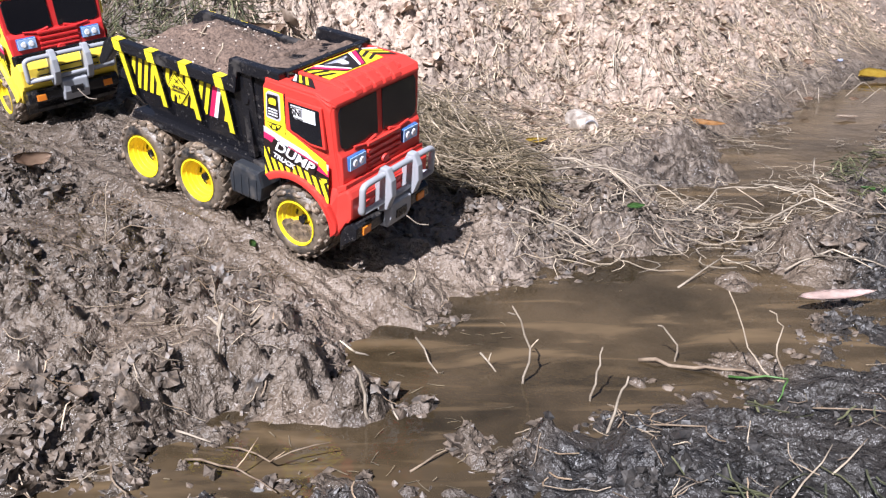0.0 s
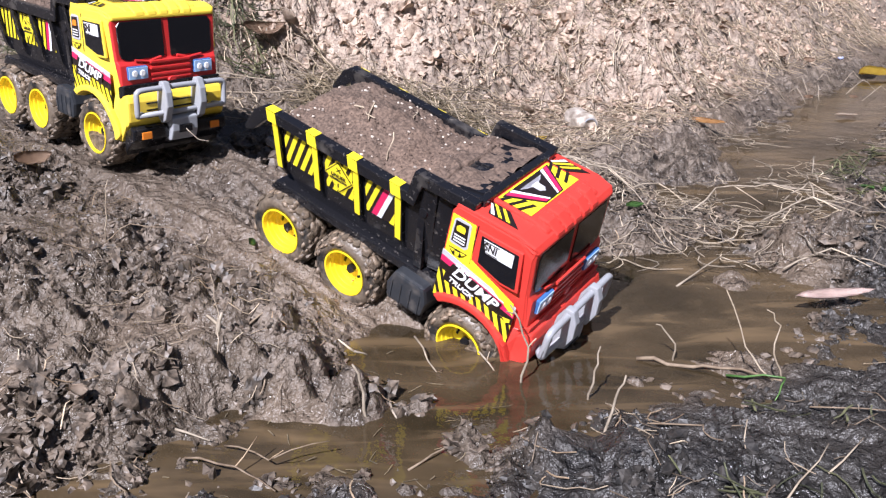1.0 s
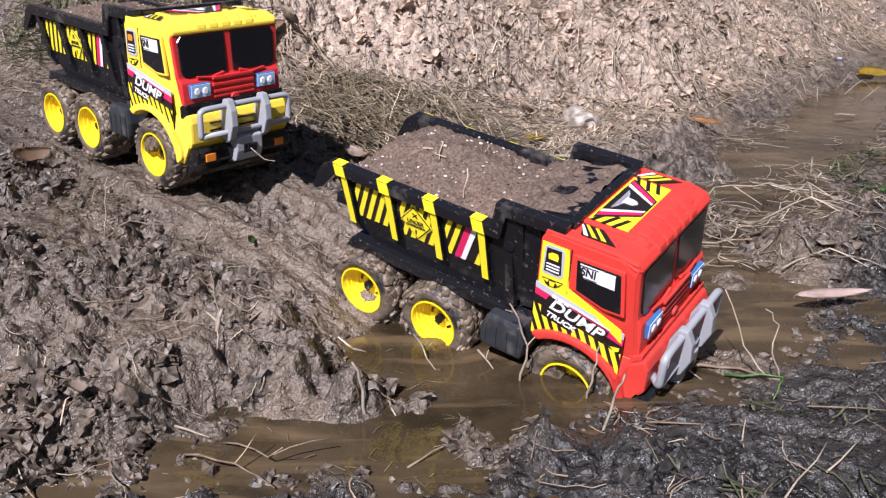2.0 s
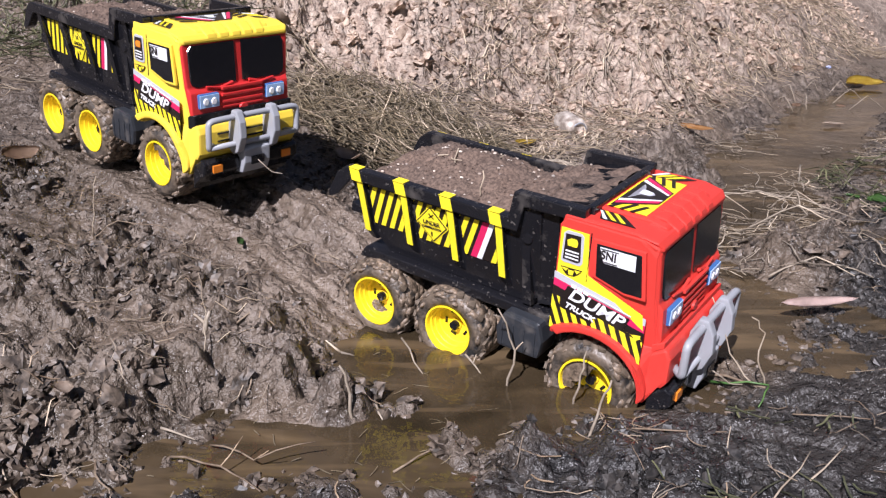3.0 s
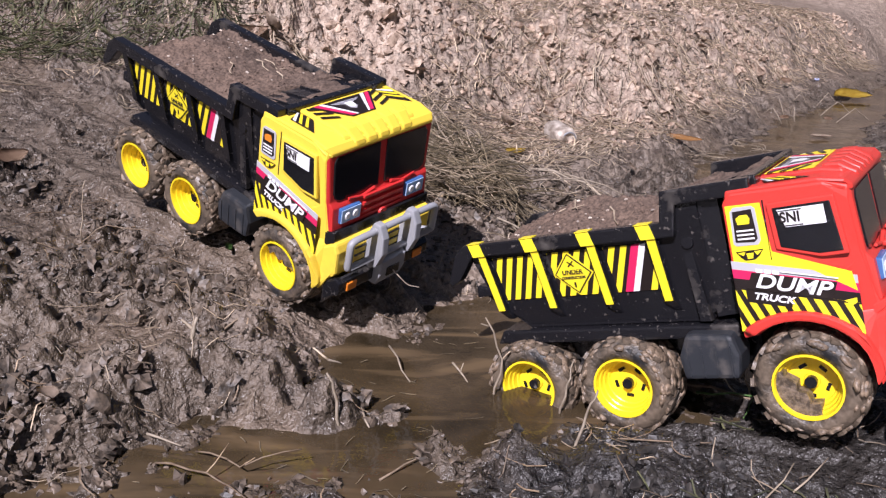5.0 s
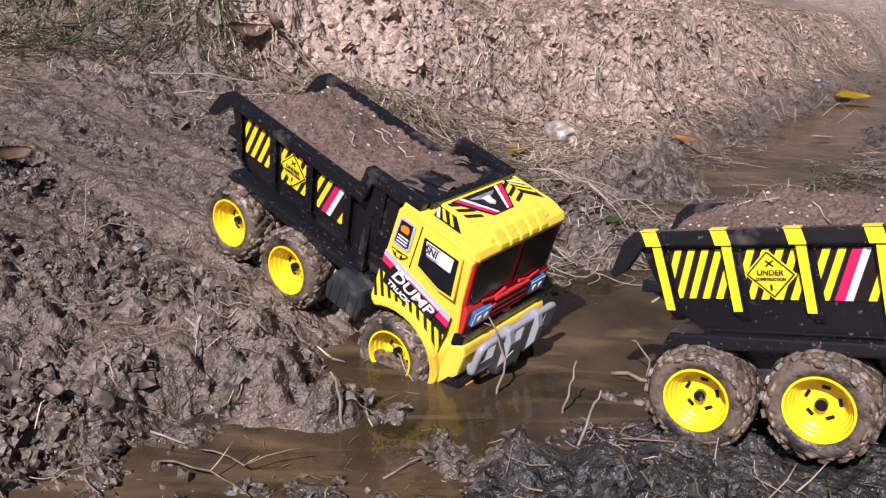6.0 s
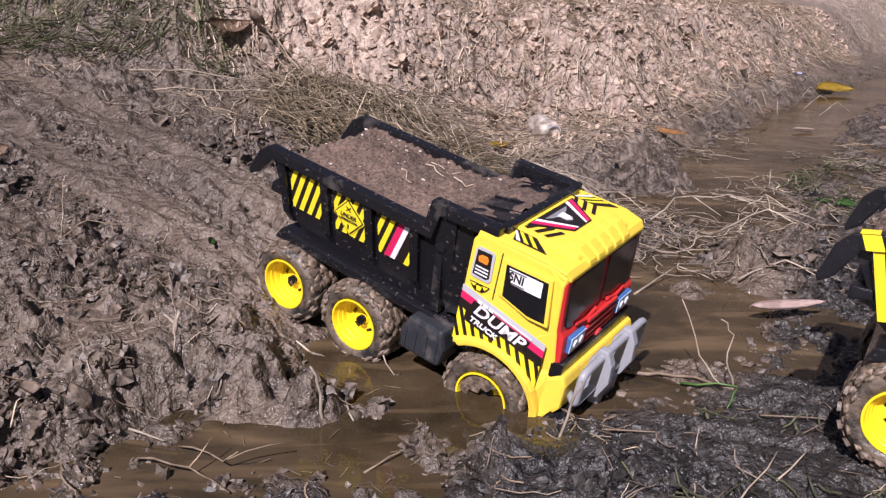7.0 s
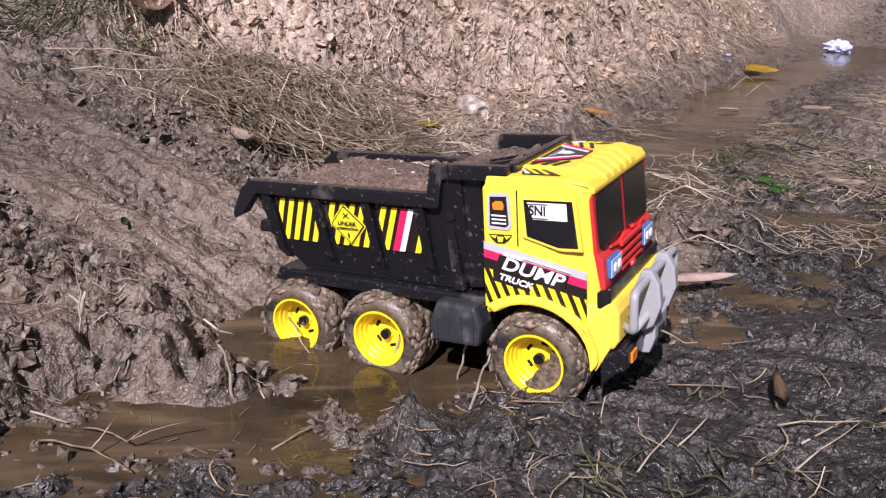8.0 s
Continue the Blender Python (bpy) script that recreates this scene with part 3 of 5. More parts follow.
ARCH = [(0.064 * math.cos(radians(a)), 0.004 + 0.062 * math.sin(radians(a))) for a in range(-4, 140, 12)]
CAB_OUTLINE = [(-0.053, 0.050), (-0.053, 0.186), (-0.046, 0.197), (0.040, 0.197), (0.066, 0.190), (0.066, 0.184), (0.064, 0.178), (0.0715, 0.125), (0.078, 0.118), (0.081, 0.085), (0.083, 0.070), (0.092, 0.064), (0.097, 0.034), (0.094, -0.001)] + ARCH
WINDOW = [(-0.0064, 0.1776), (0.0445, 0.1790), (0.0505, 0.1320), (0.030, 0.1310), (-0.0035, 0.1400)]


def inset(poly, k):
    cx, cz = sum(p[0] for p in poly) / len(poly), sum(p[1] for p in poly) / len(poly)
    return [(cx + (x - cx) * k, cz + (z - cz) * k) for x, z in poly]


def cab_stickers(truck, cab, body_yellow, s):
    """The printed side: air-intake picture, coloured swoosh, words, hazard stripes; s is the side."""
    y = s * 0.0962
    if not body_yellow:
        # the sticker's own yellow ground on a red cab
        part("decal_ground", sheet([[(-0.050, 0.058), (-0.050, 0.184), (-0.017, 0.184), (-0.013, 0.136), (0.008, 0.128), (0.054, 0.111), (0.058, 0.090), (0.058, 0.050), (0.040, 0.060), (0.0, 0.071), (-0.03, 0.066)]], y), D_YELLOW, cab)
    part("intake_decal", sheet([[(-0.047, 0.146), (-0.046, 0.178), (-0.042, 0.182), (-0.025, 0.182), (-0.022, 0.179), (-0.021, 0.148), (-0.024, 0.144), (-0.044, 0.144)]], y + s * 0.0005), D_GREY, cab)
    part("intake_decal", sheet([[(-0.0445, 0.148), (-0.0435, 0.178), (-0.0255, 0.179), (-0.0235, 0.150), (-0.027, 0.147)]], y + s * 0.0010), D_BLACK, cab)
    part("intake_decal", sheet([[(-0.042, z), (-0.042, z + 0.0016), (-0.026, z + 0.0016), (-0.026, z)] for z in (0.150, 0.154, 0.158)], y + s * 0.0015), D_WHITE, cab)
    part("intake_decal", sheet([[(-0.040, 0.165), (-0.041, 0.171), (-0.037, 0.174), (-0.030, 0.174), (-0.028, 0.170), (-0.029, 0.165)]], y + s * 0.0015), ORANGE if body_yellow else D_YELLOW, cab)
    part("badge_decal", sheet([[(-0.046, 0.1385), (-0.020, 0.1395), (-0.024, 0.134), (-0.029, 0.130), (-0.038, 0.1295), (-0.042, 0.133)]], y + s * 0.0008), D_BLACK, cab)
    part("badge_decal", sheet([[(-0.0445, 0.1375), (-0.037, 0.1378), (-0.039, 0.134)], [(-0.029, 0.138), (-0.0215, 0.1385), (-0.026, 0.134)], [(-0.0365, 0.1365), (-0.0295, 0.1368), (-0.0305, 0.1312), (-0.0355, 0.1310)]], y + s * 0.0013), D_YELLOW, cab)
    slope = lambda x: 0.125 - 0.205 * (x + 0.052)
    def band(a, b, y0, m):
        part("swoosh_decal", sheet([[(-0.0525, slope(-0.0525) + a), (-0.0525, slope(-0.0525) + b), (0.0595, slope(0.0595) + b), (0.0595, slope(0.0595) + a)]], y0), m, cab)
    band(-0.003, 0.005, y + s * 0.0006, D_GREY)
    band(-0.012, -0.003, y + s * 0.0006, D_PINK)
    band(-0.021, -0.012, y + s * 0.0006, D_BLACK)
    # hazard stripes above the wheel arch
    field = [(-0.0525, 0.104), (0.0595, 0.0810), (0.0595, 0.050), (0.050, 0.056), (0.030, 0.066), (0.0, 0.072), (-0.025, 0.068), (-0.0525, 0.058)]
    part("hazard_ground", sheet([field], y + s * 0.0006), D_BLACK, cab)
    bars = [clip_band([(-0.0525, 0.102), (0.0595, 0.0790), (0.0595, 0.051), (0.050, 0.0575), (0.030, 0.0675), (0.0, 0.0735), (-0.025, 0.0695), (-0.0525, 0.0585)], a, a + 0.0062, -0.42) for a in np.arange(-0.028, 0.10, 0.0118)]
    for bar in bars:
        if len(bar) > 2:
            part("hazard_stripe", sheet([bar], y + s * 0.0011), D_YELLOW, cab)
    tilt = -11.6
    flip = Matrix.Identity(4) if s < 0 else Matrix.Rotation(math.pi, 4, "Z")
    def on_side(x, z, off):
        return Matrix.Translation((x, y + s * off, z)) @ flip @ Matrix.Rotation(radians(90), 4, "X") @ Matrix.Rotation(radians(tilt if s < 0 else -tilt), 4, "Z")
    plate = lambda pad, dz: [(-0.034 - pad, 0.1165 + pad + dz), (0.040 + pad, 0.1015 + pad + dz), (0.034 + pad, 0.0870 - pad + dz), (-0.041 - pad, 0.1020 - pad + dz)]
    part("word_plate", sheet([plate(0.0006, 0.0)], y + s * 0.0011), D_BLACK, cab)
    letters("DUMP", 0.0196, on_side(0.0005, 0.1022, 0.0024), D_WHITE, cab, shear=0.22, bold=0.0004, width=1.25)
    part("word_plate", sheet([[(-0.0425, 0.1010), (0.0010, 0.0925), (-0.0020, 0.0805), (-0.0425, 0.0885)]], y + s * 0.0014), D_BLACK, cab)
    letters("TRUCK", 0.0092, on_side(-0.0175, 0.0905, 0.0024), D_WHITE, cab, shear=0.2, bold=0.0003, width=1.25)
    part("maker_mark", sheet([[(-0.030 + k, 0.1208 - k * 0.2), (-0.024 + k, 0.1196 - k * 0.2), (-0.0245 + k, 0.1160 - k * 0.2), (-0.0305 + k, 0.1172 - k * 0.2)] for k in (0, 0.0075, 0.015)], y + s * 0.0016), D_WHITE, cab)
    part("word_rule", sheet([[(-0.008, 0.1168), (0.042, 0.1065), (0.042, 0.1053), (-0.008, 0.1156)]], y + s * 0.0016), D_WHITE, cab)


def build_truck(name, label, body, front, lower, yellow_ribs):
    truck = tagged(new(name, None), label, "toy truck")
    truck.empty_display_size = 0.05
    body_yellow = body is YELLOW
    # cab shell
    cab = part("cab", prism(CAB_OUTLINE, -0.096, 0.096, 0.0035), body, truck)
    # flared wheel arches
    for s in (-1, 1):
        ring = [(0.066 * math.cos(radians(a)), 0.004 + 0.064 * math.sin(radians(a))) for a in range(-2, 138, 10)]
        outer = [(0.079 * math.cos(radians(a)) - 0.001, 0.004 + 0.073 * math.sin(radians(a))) for a in range(-2, 138, 10)]
        part("wheel_arch", prism(ring + outer[::-1], s * 0.094, s * 0.1035, 0.0025), body, cab)
    # raised roof with a ribbed visor
    roof = part("roof", prism([(-0.050, 0.190), (-0.048, 0.1990), (0.036, 0.2005), (0.060, 0.196), (0.071, 0.190), (0.071, 0.185), (0.058, 0.186)], -0.0955, 0.0955, 0.004), body, cab)
    part("roof_deck", prism([(-0.029, 0.196), (-0.027, 0.2035), (0.034, 0.2040), (0.052, 0.2005), (0.056, 0.196)], -0.062, 0.062, 0.003), body, roof)
    for k in range(5):
        yy = -0.044 + 0.022 * k
        part("visor_rib", prism([(0.030, 0.199), (0.034, 0.2065), (0.048, 0.2055), (0.067, 0.1955), (0.0715, 0.190), (0.060, 0.192)], yy - 0.0085, yy + 0.0085, 0.003), body, roof)
    # roof print: striped corners and a winged badge in a crimson wedge
    def on_roof(polys, z, m, nm="roof_decal"):
        for poly in polys:
            bm = bmesh.new()
            poly = [(-0.0205 + (x + 0.042) * 0.68, yy) for x, yy in poly]
            a = [bm.verts.new((x, yy, z)) for x, yy in poly]
            b = [bm.verts.new((x, yy, z + 0.0005)) for x, yy in poly]
            fs = [bm.faces.new(a[::-1]), bm.faces.new(b)]
            for i in range(len(poly)):
                fs.append(bm.faces.new((a[i], a[(i + 1) % len(a)], b[(i + 1) % len(a)], b[i])))
            bmesh.ops.recalc_face_normals(bm, faces=fs)
            part(nm, bm, m, roof)
    base = 0.2044
    if not body_yellow:
        on_roof([[(-0.040, -0.056), (0.028, -0.056), (0.028, 0.056), (-0.040, 0.056)]], base - 0.0002, D_YELLOW)
    on_roof([[(-0.036, -0.052), (0.026, -0.020), (0.026, 0.020), (-0.036, 0.052)]], base + 0.0004, D_BLACK)
    on_roof([[(-0.034, -0.040), (-0.034, -0.047), (0.024, -0.018), (0.024, -0.012)], [(-0.034, 0.040), (-0.034, 0.047), (0.024, 0.018), (0.024, 0.012)]], base + 0.0010, D_PINK)
    on_roof([[(-0.034, -0.032), (-0.034, -0.038), (0.024, -0.011), (0.024, -0.008)], [(-0.034, 0.032), (-0.034, 0.038), (0.024, 0.011), (0.024, 0.008)]], base + 0.0010, D_WHITE)
    on_roof([[(-0.026, -0.024), (-0.014, -0.006), (0.000, -0.006), (0.006, 0.0), (0.000, 0.006), (-0.014, 0.006), (-0.026, 0.024), (-0.018, 0.014), (-0.022, 0.0), (-0.018, -0.014)]], base + 0.0012, D_GREY)
    on_roof([[(-0.018, -0.006), (-0.004, -0.005), (0.002, 0.0), (-0.004, 0.005), (-0.018, 0.006)]], base + 0.0018, D_WHITE)
    for s in (-1, 1):
        on_roof([[(a, s * 0.058), (a + 0.007, s * 0.058), (a + 0.020, s * 0.036), (a + 0.013, s * 0.036)] for a in (-0.036, -0.018, 0.0)], base + 0.0006, D_BLACK)
        on_roof([[(-0.042, s * 0.064), (-0.006, s * 0.064), (0.030, s * 0.086), (-0.030, s * 0.086)]], 0.2008, D_BLACK)
        on_roof([[(-0.040 + a, s * 0.066), (-0.034 + a, s * 0.066), (-0.008 + a, s * 0.084), (-0.016 + a, s * 0.084)] for a in (0.004, 0.020)], 0.2014, D_YELLOW)
        on_roof([[(-0.042, s * 0.068), (-0.038, s * 0.068), (-0.018, s * 0.085), (-0.026, s * 0.085)]], 0.2014, D_WHITE)
    # side windows, their frames and the pale label
    for s in (-1, 1):
        part("window_frame", prism(inset(WINDOW, 1.17), s * 0.0945, s * 0.0985, 0.001), body, cab)
        win = part("side_window", prism(WINDOW, s * 0.0950, s * 0.0992, 0.0008), BLACK_GLOSS, cab, "dark moulded side window")
        part("window_label", sheet([[(-0.002, 0.1755), (0.039, 0.1765), (0.040, 0.1590), (0.004, 0.1585)]], s * 0.0993), D_WHITE, win)
        m = Matrix.Translation((0.009, s * 0.1004, 0.1675)) @ (Matrix.Identity(4) if s < 0 else Matrix.Rotation(math.pi, 4, "Z")) @ Matrix.Rotation(radians(90), 4, "X")
        letters("SNI", 0.0135, m, D_BLACK, win, bold=0.0003, width=0.9)
        part("label_rule", sheet([[(-0.001, 0.1745), (0.020, 0.1750), (0.020, 0.1742), (-0.001, 0.1737)], [(0.003, 0.1603), (0.020, 0.1606), (0.020, 0.1598), (0.003, 0.1595)]], s * 0.1000), D_BLACK, win)
        cab_stickers(truck, cab, body_yellow, s)
        part("door_seam", boxed(-0.0150, -0.0138, min(s * 0.0958, s * 0.0968), max(s * 0.0958, s * 0.0968), 0.128, 0.186), BLACK, cab)
    # front face: mask, split windscreen, headlights, grille, black band
    mask = part("front_mask", prism([(0.060, 0.186), (0.0675, 0.184), (0.0752, 0.125), (0.0815, 0.118), (0.0840, 0.086), (0.0845, 0.074), (0.080, 0.074), (0.066, 0.135)], -0.0955, 0.0955, 0.002), front, cab)
    for s in (-1, 1):
        fx = lambda z: 0.0675 + (0.184 - z) * 0.135 + 0.0026
        outline = [(0.0065, 0.1265), (0.078, 0.1250), (0.087, 0.1285), (0.0895, 0.136), (0.0885, 0.176), (0.083, 0.1825), (0.0065, 0.1835)]
        bm = bmesh.new()
        a = [bm.verts.new((fx(z), s * yy, z)) for yy, z in outline]
        b = [bm.verts.new((fx(z) - 0.005, s * yy, z)) for yy, z in outline]
        bm.faces.new(a), bm.faces.new(b[::-1])
        for i in range(len(a)):
            bm.faces.new((a[i], b[i], b[(i + 1) % len(a)], a[(i + 1) % len(a)]))
        bmesh.ops.recalc_face_normals(bm, faces=bm.faces[:])
        screen = part("windscreen", bm, BLACK_GLOSS, mask, "glossy black windscreen pane")
        wip = tube([(0.0805, s * 0.016, 0.1265), (0.0815, s * 0.040, 0.1215), (0.0805, s * 0.066, 0.1250)], 0.0024, 0.7)
        part("wiper", wip, front, screen)
        lamp = part("headlight", boxed(0.0795, 0.0865, min(s * 0.046, s * 0.084), max(s * 0.046, s * 0.084), 0.0945, 0.1165, 0.0022), LENS_BLUE, mask, "foil headlight with a blue edge")
        part("reflector", boxed(0.0860, 0.0873, min(s * 0.0470, s * 0.083), max(s * 0.0470, s * 0.083), 0.0958, 0.1152, 0.0005), SILVER, lamp)
        for k in (0.057, 0.072):
            bm = bmesh.new()
            bmesh.ops.create_cone(bm, cap_ends=True, segments=14, radius1=0.006, radius2=0.004, depth=0.002, matrix=Matrix.Translation((0.0878, s * k, 0.1055)) @ Matrix.Rotation(radians(90), 4, "Y"))
            part("bulb", bm, D_WHITE, lamp)
    for k in range(5):
        z = 0.079 + 0.0098 * k
        part("grille_slat", boxed(0.0815, 0.0862, -0.040, 0.040, z, z + 0.0048, 0.0012), front, mask)
    ring = bmesh.new()
    bmesh.ops.create_cone(ring, cap_ends=True, segments=18, radius1=0.0085, radius2=0.007, depth=0.003, matrix=Matrix.Translation((0.0872, 0, 0.086)) @ Matrix.Rotation(radians(90), 4, "Y"))
    part("front_badge", ring, front, mask)
    part("front_band", boxed(0.074, 0.0895, -0.0965, 0.0965, 0.0640, 0.0860 if body_yellow else 0.0755, 0.002), BLACK if body_yellow else front, cab)
    low = part("front_apron", prism([(0.070, 0.064), (0.0935, 0.0645), (0.0985, 0.050), (0.0985, 0.010), (0.093, -0.003), (0.070, -0.003)], -0.0968, 0.0968, 0.004), lower, cab)
    for k in range(3):
        part("apron_rib", boxed(0.0972, 0.1000, -0.062, 0.062, 0.014 + 0.015 * k, 0.0175 + 0.015 * k, 0.001), lower if not body_yellow else BLACK, low)
    # black bumper with amber lamps
    bumper = part("bumper", prism([(0.078, -0.002), (0.0985, -0.002), (0.1060, -0.008), (0.1060, -0.030), (0.100, -0.038), (0.078, -0.038)], -0.0945, 0.0945, 0.003), BLACK, truck)
    for s in (-1, 1):
        part("amber_lamp", boxed(0.1030, 0.1080, min(s * 0.060, s * 0.079), max(s * 0.060, s * 0.079), -0.0290, -0.0130, 0.0012), ORANGE, bumper)
    # bull bar
    bar = tagged(new("bull_bar", None), "moulded grey plastic bull bar and winch")
    bar.parent = truck
    bar.empty_display_size = 0.02
    for z0, z1 in ((0.010, 0.0545),):
        loop = rounded([(0.096, -0.060, 0.012), (0.121, -0.088, 0.012), (0.121, -0.088, 0.056), (0.121, 0.0, 0.057), (0.121, 0.088, 0.056), (0.121, 0.088, 0.012), (0.096, 0.060, 0.012)], 4, 0.16)
        part("tube", tube(loop, 0.0048, 1, 10), GREY, bar, smooth=True)
        part("tube", tube([(0.121, -0.086, 0.014), (0.122, 0, 0.013), (0.121, 0.086, 0.014)], 0.0044, 1, 10), GREY, bar, smooth=True)
    for s in (-1, 1):
        part("upright", prism([(0.106, 0.004), (0.118, -0.006), (0.129, 0.002), (0.137, 0.026), (0.135, 0.050), (0.127, 0.067), (0.116, 0.067), (0.108, 0.046)], s * 0.034 - 0.0065, s * 0.034 + 0.0065, 0.0022), GREY, bar)
        part("strut", tube([(0.094, s * 0.034, 0.030), (0.122, s * 0.034, 0.032)], 0.005, 1, 8), GREY, bar)
    part("winch_plate", prism([(0.104, -0.040), (0.122, -0.038), (0.128, -0.020), (0.128, 0.002), (0.118, 0.008), (0.104, 0.002)], -0.026, 0.026, 0.0025), GREY, bar)
    part("winch_slot", boxed(0.1265, 0.1295, -0.013, 0.013, -0.024, -0.010, 0.0008), BLACK, bar)
    part("tow_hook", tube(rounded([(0.128, 0.0, -0.018), (0.142, 0.001, -0.024), (0.152, 0.008, -0.034), (0.163, 0.020, -0.036)], 3), 0.0011, 0.6, 6), ROOT, bar)
    # chassis, side tanks, mudguards
    chassis = part("chassis", prism([(-0.345, 0.012), (-0.345, 0.046), (-0.330, 0.060), (-0.050, 0.060), (-0.050, 0.010), (-0.140, -0.006), (-0.320, -0.006)], -0.048, 0.048, 0.003), BLACK, truck)
    for s in (-1, 1):
        part("running_board", prism([(-0.345, 0.050), (-0.335, 0.066), (-0.060, 0.062), (-0.060, 0.048)], min(s * 0.046, s * 0.084), max(s * 0.046, s * 0.084), 0.003), BLACK, chassis)
        tank = part("side_tank", prism([(-0.118, 0.010), (-0.121, 0.034), (-0.111, 0.058), (-0.064, 0.056), (-0.058, 0.034), (-0.062, 0.010)], min(s * 0.060, s * 0.101), max(s * 0.060, s * 0.101), 0.005), SKY_BLACK, chassis, "ribbed black side tank, lifted to slate by a painted sky tone")
        for k in range(4):
            x = -0.112 + 0.0145 * k
            part("tank_rib", boxed(x, x + 0.0018, min(s * 0.099, s * 0.1022), max(s * 0.099, s * 0.1022), 0.013, 0.044, 0.0005), SKY_BLACK, tank)
    for x in (0.0, -0.1907, -0.308):
        part("axle", tube([(x, -0.085, 0), (x, 0.085, 0)], 0.006, 1, 10), BLACK, chassis)
    # dump body: tapering tub, thick rim, ribs, stepped front with a canopy over the cab
    bed = tagged(new("dump_body", None), "black plastic tipper body with hazard stickers")
    bed.parent = truck
    bed.empty_display_size = 0.04
    def wall(name_, pts, shift, m=BLACK):
        bm = bmesh.new()
        a = [bm.verts.new(p) for p in pts]
        b = [bm.verts.new((p[0] + shift[0], p[1] + shift[1], p[2] + shift[2])) for p in pts]
        n = len(pts)
        bm.faces.new(a), bm.faces.new(b[::-1])
        for i in range(n):
            bm.faces.new((a[i], b[i], b[(i + 1) % n], a[(i + 1) % n]))
        bmesh.ops.recalc_face_normals(bm, faces=bm.faces[:])
        return part(name_, bm, m, bed)
    TOP_Y, LOW_Y = 0.0865, 0.0720
    side_y = lambda z: LOW_Y + (TOP_Y - LOW_Y) * (z - 0.066) / (0.172 - 0.066)
    for s in (-1, 1):
        outline = [(-0.360, 0.168), (-0.346, 0.122), (-0.324, 0.086), (-0.300, 0.070), (-0.098, 0.066), (-0.080, 0.075), (-0.080, 0.200), (-0.112, 0.200), (-0.112, 0.168)]
        panel = wall("side_panel", [(x, s * side_y(z), z) for x, z in outline], (0, -s * 0.0035, 0))
        # rim rail, stepping up to the canopy at the front, drooping to a beak behind
        rail = [(-0.3585, 0.1745), (-0.1190, 0.1745), (-0.1135, 0.2065), (-0.0250, 0.2085), (-0.0250, 0.1930), (-0.1000, 0.1910), (-0.1060, 0.1590), (-0.3500, 0.1590), (-0.3720, 0.1330), (-0.3860, 0.1260), (-0.3880, 0.1330), (-0.3720, 0.1640)]
        part("rim_rail", prism(rail, s * 0.0800, s * 0.0945, 0.002), BLACK, bed)
        for (xt, xb) in ((-0.3380, -0.3295), (-0.2685, -0.2620), (-0.2000, -0.1930), (-0.1320, -0.1265)):
            rib = [(xt - 0.0058, s * (side_y(0.160) + 0.007), 0.160), (xt + 0.0058, s * (side_y(0.160) + 0.007), 0.160), (xb + 0.0050, s * (side_y(0.090) + 0.006), 0.090), (xb + 0.0090, s * (side_y(0.078) + 0.001), 0.078), (xb + 0.0010, s * (side_y(0.078) + 0.001), 0.078), (xb - 0.0060, s * (side_y(0.090) + 0.006), 0.090)]
            wall("rib", rib, (0, -s * 0.009, 0))
            if yellow_ribs:
                w = [(p[0] * 0.8 + (xt + xb) * 0.1, p[1] + s * 0.0010, p[2]) for p in rib[:3]] + [(rib[5][0] * 0.8 + (xt + xb) * 0.1, rib[5][1] + s * 0.0010, rib[5][2])]
                wall("rib_stripe", w, (0, -s * 0.0006, 0), D_YELLOW)
                part("rail_stripe", sheet([[(xt - 0.0130, 0.1740), (xt + 0.0025, 0.1740), (xt + 0.0065, 0.1595), (xt - 0.0090, 0.1595)]], s * 0.0946), D_YELLOW, bed)
                bm = bmesh.new()
                if s > 0:
                    bm.free()
                    continue
                box(bm, xt - 0.0145, xt + 0.0015, min(s * 0.081, s * 0.0943), max(s * 0.081, s * 0.0943), 0.1746, 0.1752)
                part("rail_stripe", bm, D_YELLOW, bed)
        # stickers between the ribs
        def on_panel(polys, lift, m, nm="side_decal"):
            bm = bmesh.new()
            for poly in polys:
                if len(poly) < 3:
                    continue
                a = [bm.verts.new((x, s * (side_y(z) + lift), z)) for x, z in poly]
                b = [bm.verts.new((x, s * (side_y(z) + lift + 0.0005), z)) for x, z in poly]
                fs = [bm.faces.new(a), bm.faces.new(b[::-1])]
                for i in range(len(poly)):
                    fs.append(bm.faces.new((a[i], b[i], b[(i + 1) % len(a)], a[(i + 1) % len(a)])))
                bmesh.ops.recalc_face_normals(bm, faces=fs)
            part(nm, bm, m, bed)
        for n, (x0, x1) in enumerate(((-0.328, -0.273), (-0.257, -0.206), (-0.189, -0.138))):
            field = [(x0, 0.154), (x1, 0.154), (x1 + 0.004, 0.102), (x0 + 0.006, 0.102)]
            on_panel([field], 0.0006, D_BLACK, "decal_ground")
            wide = (x0 + x1) / 2 - 0.36 * 0.128 + 0.004
            starts = np.arange(x0 - 0.075, x1 + 0.02, 0.0135)
            for a in starts:
                bar_ = clip_band(field, a, a + 0.0072, 0.36)
                if n == 2 and abs(a - 0.001 - wide) < 0.0125:
                    continue
                if len(bar_) > 2:
                    on_panel([bar_], 0.0013, D_YELLOW, "hazard_stripe")
            if n == 2:
                a = wide
                on_panel([clip_band(field, a - 0.006, a + 0.003, 0.36)], 0.0015, D_PINK)
                on_panel([clip_band(field, a + 0.003, a + 0.010, 0.36)], 0.0015, D_WHITE)
